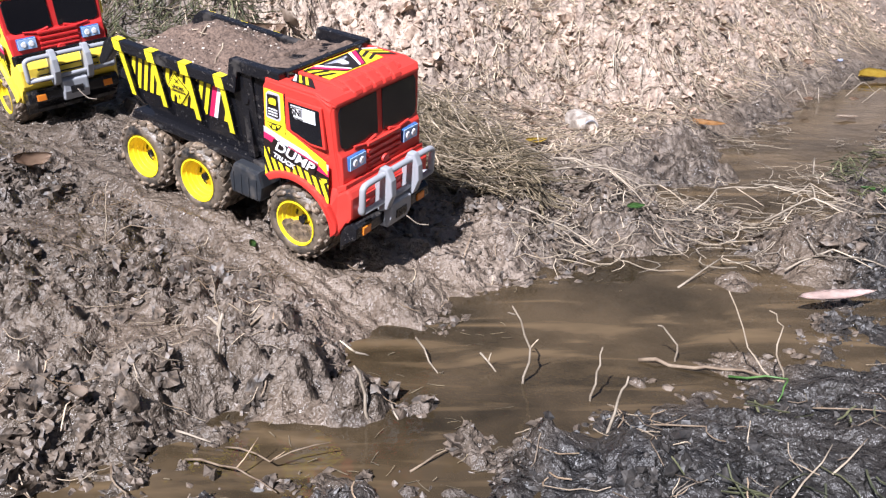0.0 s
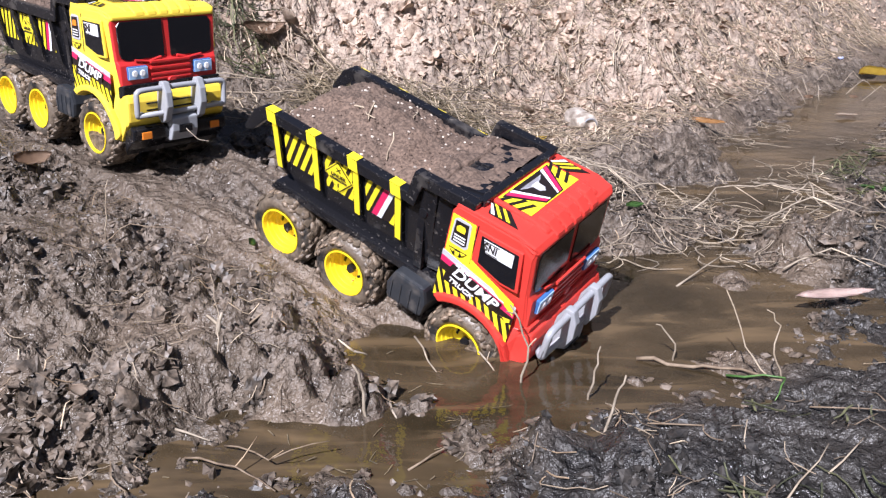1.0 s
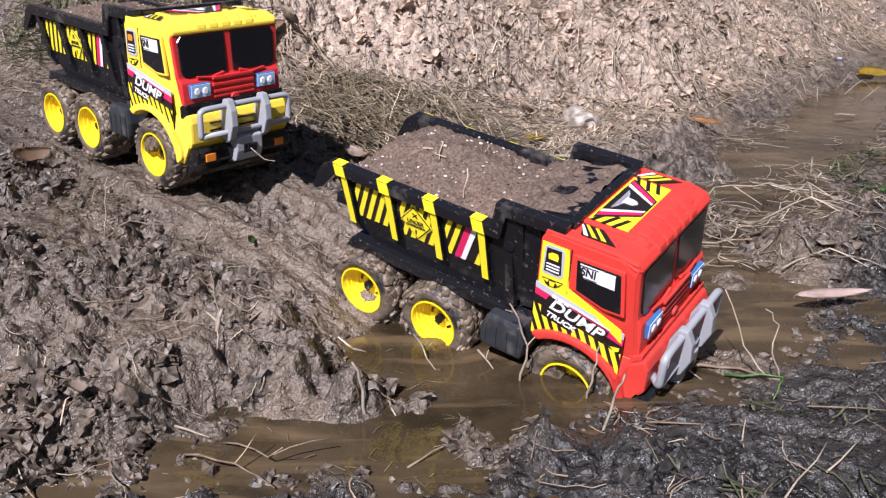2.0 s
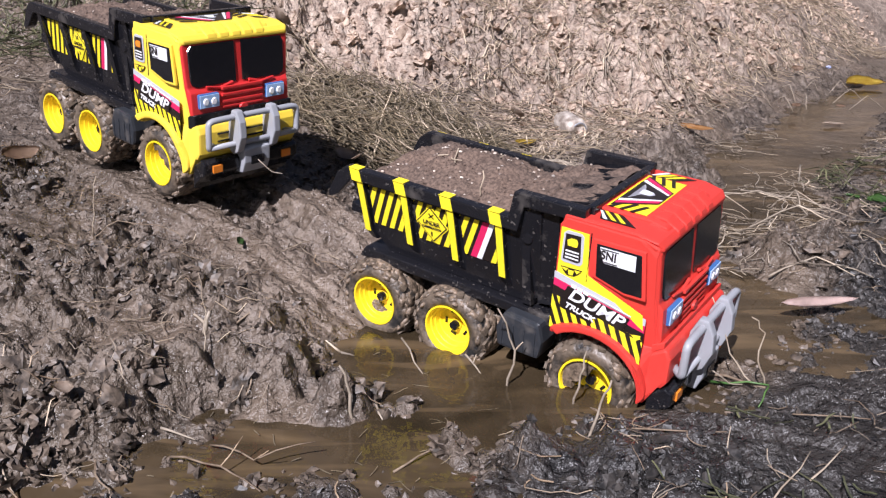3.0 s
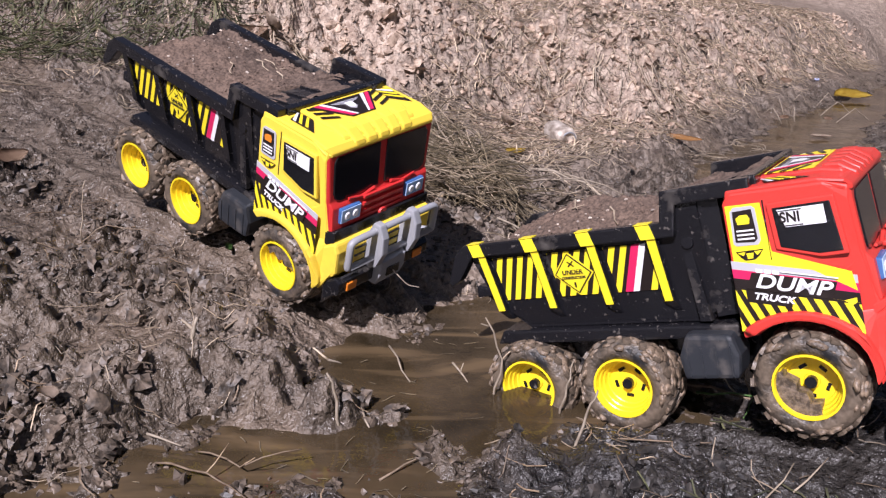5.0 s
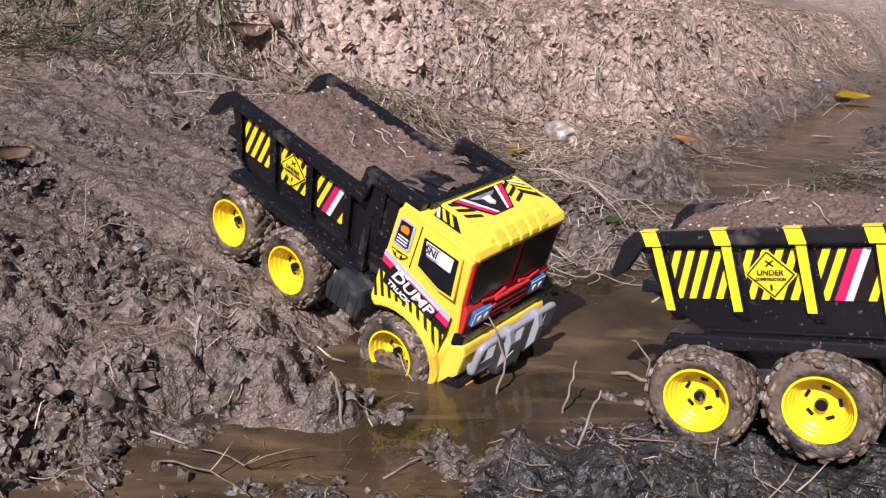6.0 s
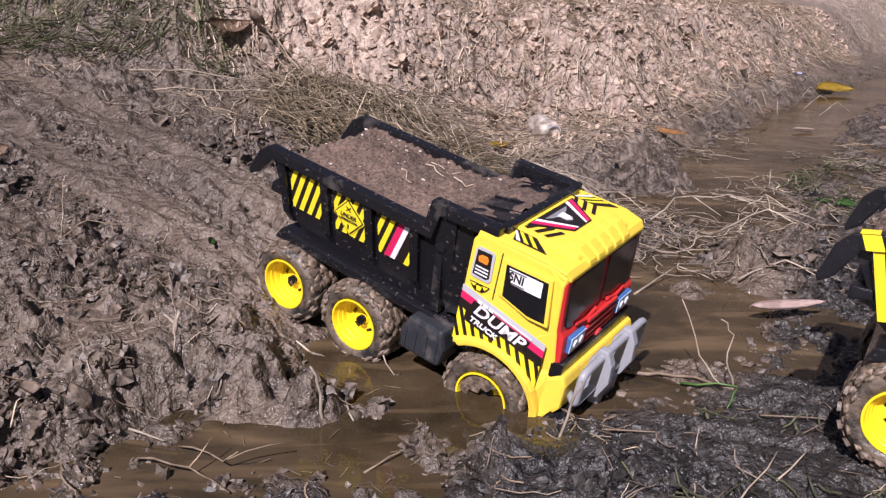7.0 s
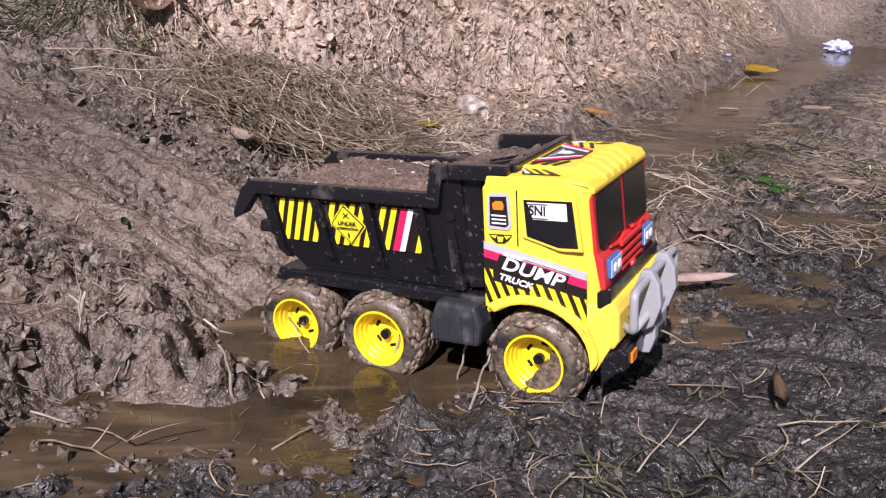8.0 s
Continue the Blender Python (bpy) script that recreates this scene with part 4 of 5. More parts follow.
            if n == 1:
                cx, cz = -0.2300, 0.128
                dia = lambda r: [(cx - r, cz), (cx - 0.002, cz + r * 1.05), (cx + r, cz), (cx + 0.002, cz - r * 1.05)]
                on_panel([dia(0.0245)], 0.0019, D_YELLOW, "warning_sign")
                on_panel([dia(0.0225)], 0.0025, D_BLACK, "warning_sign")
                on_panel([dia(0.0205)], 0.0031, D_YELLOW, "warning_sign")
                turn = Matrix.Identity(4) if s < 0 else Matrix.Rotation(math.pi, 4, "Z")
                for word, dz, size in (("UNDER", 0.002, 0.0074), ("CONSTRUCTION", -0.0045, 0.0036)):
                    m = Matrix.Translation((cx, s * (side_y(cz + dz) + 0.0040), cz + dz)) @ turn @ Matrix.Rotation(radians(90 - 7.8), 4, "X")
                    letters(word, size, m, D_BLACK, bed, "sign_words", bold=0.0002)
                on_panel([[(cx - 0.004, cz + 0.009), (cx - 0.003, cz + 0.008), (cx + 0.004, cz + 0.014), (cx + 0.003, cz + 0.015)], [(cx + 0.004, cz + 0.009), (cx + 0.003, cz + 0.008), (cx - 0.004, cz + 0.014), (cx - 0.003, cz + 0.015)], [(cx - 0.001, cz - 0.016), (cx + 0.001, cz - 0.016), (cx + 0.001, cz - 0.010), (cx - 0.001, cz - 0.010)]], 0.0037, D_BLACK, "sign_mark")
        # closed box side ahead of the ribs
        wall("front_post", [(-0.082, s * 0.0860, 0.195), (-0.060, s * 0.0840, 0.195), (-0.060, s * 0.0720, 0.070), (-0.082, s * 0.0740, 0.068)], (0, -s * 0.016, 0))
        bm = bmesh.new()
        bmesh.ops.create_cone(bm, cap_ends=True, segments=16, radius1=0.0075, radius2=0.006, depth=0.003, matrix=Matrix.Translation((-0.097, s * 0.0835, 0.150)) @ Matrix.Rotation(radians(-90 * s), 4, "X"))
        part("boss", bm, BLACK, bed)
    part("floor", prism([(-0.345, 0.112), (-0.300, 0.074), (-0.090, 0.070), (-0.090, 0.064), (-0.302, 0.066), (-0.352, 0.106)], -0.072, 0.072), BLACK, bed)
    part("front_wall", prism([(-0.098, 0.066), (-0.108, 0.183), (-0.100, 0.1870), (-0.086, 0.066)], -0.082, 0.082), BLACK, bed)
    canopy = part("canopy", prism([(-0.112, 0.181), (-0.112, 0.1870), (-0.054, 0.1985), (-0.035, 0.2025), (-0.031, 0.2085), (-0.0215, 0.2085), (-0.0215, 0.1930), (-0.052, 0.1925)], -0.0800, 0.0800, 0.0015), BLACK, bed)
    for k in range(5):
        part("canopy_rib", prism([(-0.104, 0.185), (-0.104, 0.1905), (-0.034, 0.2045), (-0.034, 0.200)], -0.062 + 0.031 * k - 0.001, -0.062 + 0.031 * k + 0.001), BLACK, canopy)
    part("rear_sill", prism([(-0.362, 0.108), (-0.340, 0.108), (-0.338, 0.118), (-0.360, 0.122)], -0.080, 0.080, 0.002), BLACK, bed)
    # the nose is blunter than the outlines above: draw it back a little
    for o in truck.children_recursive:
        if o.type == "MESH":
            for v in o.data.vertices:
                k = min(1.0, max(0.0, (v.co.x - 0.052) / 0.030))
                k = k * k * (3 - 2 * k)
                v.co.x -= 0.010 * k
                v.co.y *= 1 - 0.10 * k
                if o.parent.name.startswith("bull_bar"):
                    v.co.x -= 0.010
                    v.co.z = 0.013 + (v.co.z + 0.022) * 0.92
                elif v.co.z < 0.10:
                    v.co.z = 0.10 - (0.10 - v.co.z) * (1 - 0.27 * k * step(v.co.x, 0.062, 0.078))
    wheels = [build_wheel(truck, x, s) for x in (0.0, -0.1907, -0.308) for s in (-1, 1)]
    for w in wheels:
        w.name = "wheel"
        tagged(w, "yellow-rimmed wheel caked with mud")
    return truck, wheels


def build_load(name, label, seed, peak, crown_x):
    """A heap of damp sand filling the tipper body, with grit and a few straws on it."""
    nx, ny = 110, 62
    x = np.linspace(-0.352, -0.086, nx)
    y = np.linspace(-0.0825, 0.0825, ny)
    A, B = np.meshgrid(x, y)
    hump = np.exp(-((A - crown_x) / 0.085) ** 2 - (B / 0.062) ** 2)
    z = 0.164 + peak * hump + 0.0035 * wave(A, B, seed, 30) + 0.0030 * wave(A, B, seed + 1, 85) + 0.0022 * wave(A, B, seed + 2, 190)
    z += 0.012 * step(A, -0.20, -0.12) * (1 - step(np.abs(B), 0.05, 0.08))
    z += 0.020 * step(A, -0.150, -0.10) + 0.0015 * wave(A, B, seed + 4, 300)
    z -= 0.012 * step(-A, 0.325, 0.352)
    edge = (np.abs(B) > 0.081) | (A < -0.3505) | (A > -0.0865)
    z = np.where(edge, 0.150, z)
    verts = np.stack([A, B, z], -1).reshape(-1, 3)
    ids_ = np.arange(nx * ny).reshape(ny, nx)
    q = np.stack([ids_[:-1, :-1], ids_[:-1, 1:], ids_[1:, 1:], ids_[1:, :-1]], -1).reshape(-1, 4)
    root = tagged(new(name, None), label, "sand")
    root.empty_display_size = 0.02
    heap = mesh_from("sand", verts.tolist(), q.tolist(), SAND, root)
    # a thin spill over the canopy
    C, D = np.meshgrid(np.linspace(-0.104, -0.036, 40), np.linspace(-0.074, 0.074, 70))
    spill = 0.1875 + 0.205 * (C + 0.110) + 0.0055 * wave(C, D, seed + 9, 26) + 0.0030 * wave(C, D, seed + 10, 90) - 0.10 * np.maximum(0, C + 0.055)
    ids2 = np.arange(C.size).reshape(C.shape)
    q2 = np.stack([ids2[:-1, :-1], ids2[:-1, 1:], ids2[1:, 1:], ids2[1:, :-1]], -1).reshape(-1, 4)
    mesh_from("spilt_sand", np.stack([C, D, spill], -1).reshape(-1, 3).tolist(), q2.tolist(), SAND, root)
    rng = random.Random(seed)
    grit, stones = bmesh.new(), bmesh.new()
    def top(px, py):
        return z[min(ny - 1, max(0, int((py + 0.0825) / 0.165 * (ny - 1) + 0.5))), min(nx - 1, max(0, int((px + 0.352) / 0.266 * (nx - 1) + 0.5)))]
    for k in range(700):
        px, py = rng.uniform(-0.345, -0.09), rng.uniform(-0.079, 0.079)
        r = rng.choice((0.0006, 0.0008, 0.0011, 0.0015))
        bmesh.ops.create_icosphere(grit, subdivisions=1, radius=r, matrix=Matrix.Translation((px, py, top(px, py) + r * 0.3)) @ Matrix.Diagonal((rng.uniform(0.7, 1.4), rng.uniform(0.7, 1.4), 0.8, 1)))
    for k in range(int(40 + 2600 * max(0.0, peak - 0.013))):
        px, py = rng.uniform(-0.345, -0.09), math.copysign(rng.uniform(0.03, 0.079) if k % 3 else rng.uniform(0, 0.07), rng.uniform(-1, 1))
        r = rng.uniform(0.0011, 0.0024)
        bmesh.ops.create_icosphere(stones, subdivisions=1, radius=r, matrix=Matrix.Translation((px, py, top(px, py) + r * 0.3)) @ Matrix.Diagonal((rng.uniform(0.8, 1.5), rng.uniform(0.7, 1.2), 0.7, 1)))
    tagged(part("grit", grit, SAND, root), kind="stuff")
    tagged(part("pebbles", stones, PEBBLE, root), kind="stuff")
    for k in range(4):
        px, py, a = rng.uniform(-0.30, -0.14), rng.uniform(-0.05, 0.05), rng.uniform(-0.6, 0.6) - 0.5
        n = rng.uniform(0.03, 0.055)
        pts = [(px + n * (i / 3 - 0.5) * math.cos(a), py + n * (i / 3 - 0.5) * math.sin(a) + 0.004 * math.sin(i * 2), 0) for i in range(4)]
        part("straw", tube([(p[0], p[1], top(p[0], p[1]) + 0.0025) for p in pts], 0.0011, 0.6, 5), STRAW, root)
    return root


red_truck, red_wheels = build_truck("dump_truck", "red-cabbed plastic toy dump truck with yellow wheels, muddy and loaded", RED, RED, RED, True)
yellow_truck, yellow_wheels = build_truck("dump_truck", "yellow-cabbed plastic toy dump truck with red front mask", YELLOW, FRONT_RED, YELLOW, False)
red_load = build_load("sand_load", "heaped damp brown sand in the red truck's tipper", 31, 0.030, -0.235)
yellow_load = build_load("sand_load", "flat damp brown sand in the yellow truck's tipper", 47, 0.013, -0.235)

# the drawings above are a little under the true sizes
RED_SIZE, YELLOW_SIZE = 1.014, 1.010
for thing, size in ((red_truck, RED_SIZE), (red_load, RED_SIZE), (yellow_truck, YELLOW_SIZE), (yellow_load, YELLOW_SIZE)):
    for o in thing.children_recursive:
        o.location = o.location * size
        if o.type == "MESH" and o.data is not LUG:
            o.data.transform(Matrix.Scale(size, 4))

# ---- loose cover of the ground ----
rnd = np.random.default_rng(7)


def ico(level):
    bm = bmesh.new()
    bmesh.ops.create_icosphere(bm, subdivisions=level, radius=1)
    v = np.array([p.co[:] for p in bm.verts])
    f = np.array([[p.index for p in q.verts] for q in bm.faces])
    bm.free()
    return v, f


def clods(name, label, xy, size, material, level=1, sink=0.25, flat=0.7, biggest=0.02, tilt=0.5):
    """Many jagged lumps and torn flakes lying on the ground, each tipped its own way."""
    v, f = ico(level)
    n = len(xy)
    size = np.minimum(size, biggest)
    z, _ = land(xy[:, 0], xy[:, 1])
    sc = size[:, None] * rnd.uniform(0.55, 1.55, (n, 3)) * np.array([1, 0.85, flat])
    body = v[None] * sc[:, None, :] * (1 + 0.5 * rnd.uniform(-1, 1, (n, len(v), 1))) + 0.22 * size[:, None, None] * rnd.uniform(-1, 1, (n, len(v), 3))
    for axis in (0, 1, 2):
        a = rnd.normal(0, tilt, n) if axis < 2 else rnd.uniform(0, 6.283, n)
        c, s_ = np.cos(a)[:, None], np.sin(a)[:, None]
        i, j = ((1, 2), (2, 0), (0, 1))[axis]
        p, q = body[..., i] * c - body[..., j] * s_, body[..., i] * s_ + body[..., j] * c
        body[..., i], body[..., j] = p, q
    out = body + np.stack([xy[:, 0], xy[:, 1], z + size * flat * (1 - 2 * sink) * 0.6], -1)[:, None, :]
    faces = (f[None] + (np.arange(n) * len(v))[:, None, None]).reshape(-1, 3)
    ob = mesh_arrays(name, out.reshape(-1, 3), faces, material)
    return tagged(ob, label, "soil", kind="stuff")


def strewn(name, label, xy, length, radius, heading, material, lift=0.012, bend=0.4, floats=False):
    """Many thin curved stalks draped over the ground."""
    n, k = len(xy), 6
    t = np.linspace(-0.5, 0.5, k)[None]
    side = rnd.normal(0, bend, n)[:, None]
    kink = rnd.normal(0, bend * 0.5, n)[:, None]
    h = heading[:, None]
    u, w = t * length[:, None], (side * (t * t - 0.1) + kink * t ** 3 * 3) * length[:, None]
    x = xy[:, :1] + u * np.cos(h) - w * np.sin(h)
    y = xy[:, 1:] + u * np.sin(h) + w * np.cos(h)
    z = land(x.ravel(), y.ravel())[0].reshape(x.shape)
    z = np.maximum(z, 0.0) if floats else z
    z = 0.5 * z + 0.5 * z.mean(1, keepdims=True)
    z = z + rnd.uniform(0.1, 1.0, n)[:, None] * lift * (1 + 0.8 * t * rnd.normal(0, 1, n)[:, None]) + radius[:, None]
    p = np.stack([x, y, z], -1)
    way = np.gradient(p, axis=1)
    way /= np.linalg.norm(way, axis=2, keepdims=True) + 1e-9
    a = np.cross(way, np.array([0, 0, 1.0]))
    a /= np.linalg.norm(a, axis=2, keepdims=True) + 1e-9
    b = np.cross(a, way)
    r = radius[:, None, None] * (1 - 0.5 * np.abs(t))[..., None]
    ring = np.stack([p + r * (math.cos(q) * a + math.sin(q) * b) for q in (0.5, 2.6, 4.7)], 2)
    i = np.arange(n * k * 3).reshape(n, k, 3)
    quads_ = np.concatenate([np.stack([i[:, :-1, m], i[:, :-1, (m + 1) % 3], i[:, 1:, (m + 1) % 3], i[:, 1:, m]], -1).reshape(-1, 4) for m in range(3)])
    return tagged(mesh_arrays(name, ring.reshape(-1, 3), quads_, material), label, "plant litter", kind="stuff")


def scatter(n, x0, x1, y0, y1, keep):
    x, y = rnd.uniform(x0, x1, n), rnd.uniform(y0, y1, n)
    z, d = land(x, y)
    side = np.abs(np.abs(beside(TRACK, x, y)[0]) - 0.080)
    k = keep(x, y, z, d) & (side > 0.035)
    return np.stack([x[k], y[k]], -1)


patchy = lambda x, y, s, sc, at: wave(x, y, s, sc) + 0.6 * wave(x, y, s + 1, sc * 2.7) > at
wet = lambda x, y, z, d: (z > -0.002) & patchy(x, y, 51, 7, -0.15)
for nm, lb, m, low in (("mud_crumbs", "small wet crumbs of churned mud", CLOD, False), ("soaked_crumbs", "dark soaked crumbs of mud on the low side", SOAKED_CLOD, True)):
    p = scatter(24000, -0.8, 0.9, 0.55, 1.75, lambda x, y, z, d: wet(x, y, z, d) & ((soaked(x, y) > 0.5) == low))
    clods(nm, lb, p, np.exp(rnd.normal(-5.9, 0.42, len(p))), m, 1, 0.4, 0.7, 0.007)
    p = scatter(15000, -0.8, 0.9, 0.55, 1.75, lambda x, y, z, d: (z > 0.002) & patchy(x, y, 61, 9, -0.1) & (slick(x, y) < 0.3) & (puddled(x, y) < 0.5) & ((soaked(x, y) > 0.5) == low))
    clods(nm.replace("crumbs", "flakes"), lb.replace("crumbs", "torn flakes").replace("small ", ""), p, np.exp(rnd.normal(-5.4 if low else -4.95, 0.38, len(p))), m, 2, 0.62, 0.42, 0.008 if low else 0.013, 0.7)
p = scatter(26000, -0.7, 2.4, 1.9, 4.6, lambda x, y, z, d: (d > 0.3) & patchy(x, y, 71, 3, -0.5))
clods("dry_crumbs", "pale dry crumbs of broken earth on the bank", p, np.exp(rnd.normal(-5.1, 0.45, len(p))), DRY_CLOD, 1, 0.5, 0.7, 0.014)
p = scatter(3600, -0.6, 2.0, 1.95, 3.6, lambda x, y, z, d: d > 0.35)
clods("dry_clods", "pale dry clods of broken earth on the bank", p, np.exp(rnd.normal(-4.5, 0.4, len(p))), DRY_CLOD, 2, 0.7, 0.65, 0.024)

p = scatter(19000, -0.7, 2.4, 1.75, 4.4, lambda x, y, z, d: (d > 0.2) & patchy(x, y, 81, 2.5, -0.45))
n_ = len(p)
strewn("dry_straw", "pale dry straw and rootlets littering the bank", p, rnd.uniform(0.03, 0.15, n_), rnd.uniform(0.0008, 0.0019, n_), rnd.uniform(0, 3.14, n_), STRAW, 0.022, 0.5)
p = scatter(4300, -0.34, 0.17, 1.5, 2.2, lambda x, y, z, d: ((x + 0.06 + 0.35 * (y - 1.85)) / 0.20) ** 2 + ((y - 1.85) / 0.33) ** 2 < 1 + 0.3 * wave(x, y, 90, 8))
n_ = len(p)
strewn("matted_grass", "grey-brown matted grass combed down the slope", p, rnd.uniform(0.08, 0.21, n_), rnd.uniform(0.0008, 0.0016, n_), rnd.normal(-1.0, 0.38, n_), DARK_GRASS, 0.05, 0.35)
p = scatter(600, -0.3, 0.12, 1.5, 2.25, lambda x, y, z, d: ((x + 0.04 + 0.35 * (y - 1.85)) / 0.24) ** 2 + ((y - 1.87) / 0.38) ** 2 < 1)
n_ = len(p)
strewn("pale_grass", "bleached grass stalks lying over the matted grass", p, rnd.uniform(0.08, 0.2, n_), rnd.uniform(0.0008, 0.0014, n_), rnd.normal(-1.0, 0.5, n_), STRAW, 0.06, 0.35)
p = scatter(2200, -1.3, -0.42, 2.12, 2.9, lambda x, y, z, d: patchy(x, y, 93, 4, 0.05))
n_ = len(p)
strewn("green_grass", "dull green grass on the upper bank", p, rnd.uniform(0.04, 0.14, n_), rnd.uniform(0.001, 0.002, n_), rnd.uniform(0, 3.14, n_), GREEN_GRASS, 0.05, 0.5)
p = scatter(1100, -1.3, -0.2, 1.75, 2.9, lambda x, y, z, d: patchy(x, y, 95, 4, 0.0))
n_ = len(p)
strewn("trodden_straw", "brown trodden straw beside the track", p, rnd.uniform(0.03, 0.12, n_), rnd.uniform(0.0008, 0.0016, n_), rnd.uniform(0, 3.14, n_), STRAW, 0.02, 0.5)
p = scatter(2000, 0.10, 1.3, 1.3, 2.5, lambda x, y, z, d: (z > -0.03) & patchy(x, y, 97, 5, 0.0))
n_ = len(p)
strewn("fine_roots", "tangled pale rootlets on the wet stream edge", p, rnd.uniform(0.02, 0.10, n_), rnd.uniform(0.0006, 0.0014, n_), rnd.uniform(0, 3.14, n_), ROOT, 0.020, 1.7, True)
p = scatter(520, -0.8, 0.8, 0.6, 1.6, lambda x, y, z, d: z > 0.002)
n_ = len(p)
strewn("mud_straw", "short dark stalks pressed into the mud", p, rnd.uniform(0.012, 0.06, n_), rnd.uniform(0.0005, 0.0011, n_), rnd.uniform(0, 3.14, n_), TWIG, 0.008, 0.6)
p = scatter(260, -0.5, 0.6, 0.6, 1.3, lambda x, y, z, d: z > 0.002)
n_ = len(p)
strewn("pale_stalks", "short pale straws on the near mud", p, rnd.uniform(0.015, 0.07, n_), rnd.uniform(0.0004, 0.0009, n_), rnd.uniform(0, 3.14, n_), STRAW, 0.008, 0.4)
p = scatter(1200, 0.82, 1.3, 1.45, 2.1, lambda x, y, z, d: (z > 0) & patchy(x, y, 99, 6, 0.0))
n_ = len(p)
strewn("stream_grass", "dark green grass on the low stream bank", p, rnd.uniform(0.03, 0.09, n_), rnd.uniform(0.001, 0.0018, n_), rnd.uniform(0, 3.14, n_), GREEN_GRASS, 0.04, 0.5)
p = scatter(130, 0.2, 0.62, 0.6, 0.86, lambda x, y, z, d: patchy(x, y, 103, 11, 0.25))
n_ = len(p)
strewn("mud_grass", "flattened green grass blades in the near mud", p, rnd.uniform(0.02, 0.06, n_), rnd.uniform(0.0008, 0.0015, n_), rnd.uniform(0, 3.14, n_), GREEN_GRASS, 0.015, 0.4)

p = scatter(2600, -0.4, 0.6, 0.66, 1.6, lambda x, y, z, d: (z < 0.0) & (z > -0.035) & patchy(x, y, 107, 6, 0.0))[:80]
n_ = len(p)
strewn("floating_bits", "dark bits of stalk and leaf floating at the water's edge", p, rnd.uniform(0.006, 0.025, n_), rnd.uniform(0.0003, 0.0008, n_), rnd.uniform(0, 3.14, n_), DARK_GRASS, 0.002, 0.25, True)
p = scatter(5000, -0.4, 0.6, 0.66, 1.6, lambda x, y, z, d: (z < 0.0) & (z > -0.014))[:500]
clods("shore_crumbs", "half-sunk crumbs of mud along the waterline", p, np.exp(rnd.normal(-5.5, 0.4, len(p))), CLOD, 1, 0.35, 0.8, 0.008)

# ---- single twigs, roots and leaves ----


def jitter(points, amount):
    made = [Vector(points[0])]
    for a, b in zip(points, points[1:]):
        a, b = Vector(a), Vector(b)
        for i in (1, 2, 3):
            q = a.lerp(b, i / 3)
            if i < 3:
                q += Vector((random.uniform(-1, 1), random.uniform(-1, 1), random.uniform(-0.3, 1))) * amount
            made.append(q)
    return made


def stick(name, label, paths, radius, material, category="twig", group="loose twigs in the mud"):
    """A twig or root: the first path is the stem, the others fork from it. Places in x, y and height above ground or water."""
    bm = bmesh.new()
    for n, path in enumerate(paths):
        pts = [(x, y, max(ground_z(x, y), 0.0) + h) for x, y, h in path]
        size = (Vector(pts[0]) - Vector(pts[-1])).length
        tube(jitter(pts, size * 0.03), radius * (1 if n == 0 else 0.65), 0.55, 6, bm)
    return tagged(part(name, bm, material, smooth=True), label, category, group)


def standing(x, y, dx, h, lean_y=0.0, bow=0.0):
    """A stem from below the surface up to h, leaning by dx and lean_y."""
    z = max(ground_z(x, y), 0)
    return [(x - 0.1 * dx, y, -0.012), (x + 0.5 * dx + bow, y + 0.5 * lean_y, 0.55 * h), (x + dx, y + lean_y, h + z - max(ground_z(x + dx, y + lean_y), 0))]


stick("twig", "pale forked twig standing in the water's edge", [standing(-0.080, 0.850, -0.014, 0.058), [(-0.092, 0.851, 0.050), (-0.108, 0.853, 0.060)], [(-0.092, 0.851, 0.050), (-0.078, 0.852, 0.066)]], 0.0022, ROOT)
stick("twig", "short pale twig end in shallow water", [[(-0.061, 0.888, 0.006), (-0.048, 0.852, 0.001)]], 0.0017, ROOT)
stick("twig", "thin pale twig leaning in shallow water", [[(-0.034, 1.02, 0.022), (-0.006, 0.965, 0.0)]], 0.0014, ROOT)
stick("twig", "bleached crooked twig standing in the pool", [[(0.093, 0.939, -0.01), (0.101, 0.941, 0.044), (0.079, 0.943, 0.096)], [(0.101, 0.941, 0.044), (0.110, 0.942, 0.055)], [(0.083, 0.943, 0.085), (0.074, 0.943, 0.088)]], 0.0017, ROOT)
stick("twig", "small crooked twig in the pool", [[(0.045, 0.985, 0.018), (0.065, 0.968, -0.002)], [(0.055, 0.976, 0.010), (0.058, 0.976, 0.022)]], 0.0014, ROOT)
stick("twig", "upright pale stalk by the muddy edge", [standing(0.166, 0.896, 0.010, 0.066)], 0.0016, ROOT)
stick("twig", "upright brown stalk by the muddy edge", [standing(0.167, 0.801, 0.018, 0.066)], 0.0018, ROOT)
stick("twig", "hooked stalk rising from the water", [[(0.286, 0.998, -0.005), (0.287, 0.998, 0.022), (0.268, 1.000, 0.046), (0.262, 1.0, 0.047)]], 0.0014, ROOT)
stick("twig", "long arching grass stalk over the water", [[(0.384, 0.925, 0.0), (0.352, 0.94, 0.045), (0.330, 0.96, 0.108)]], 0.0012, STRAW)
stick("twig", "crooked stalk beside the arching grass", [[(0.390, 0.917, 0.0), (0.378, 0.92, 0.036), (0.386, 0.93, 0.072), (0.368, 0.93, 0.09)]], 0.0012, STRAW)
stick("root", "dark wet root lying in the water", [[(0.241, 0.998, 0.002), (0.291, 0.976, 0.003), (0.335, 0.962, 0.002), (0.39, 0.917, 0.002)]], 0.0028, TWIG, "root")
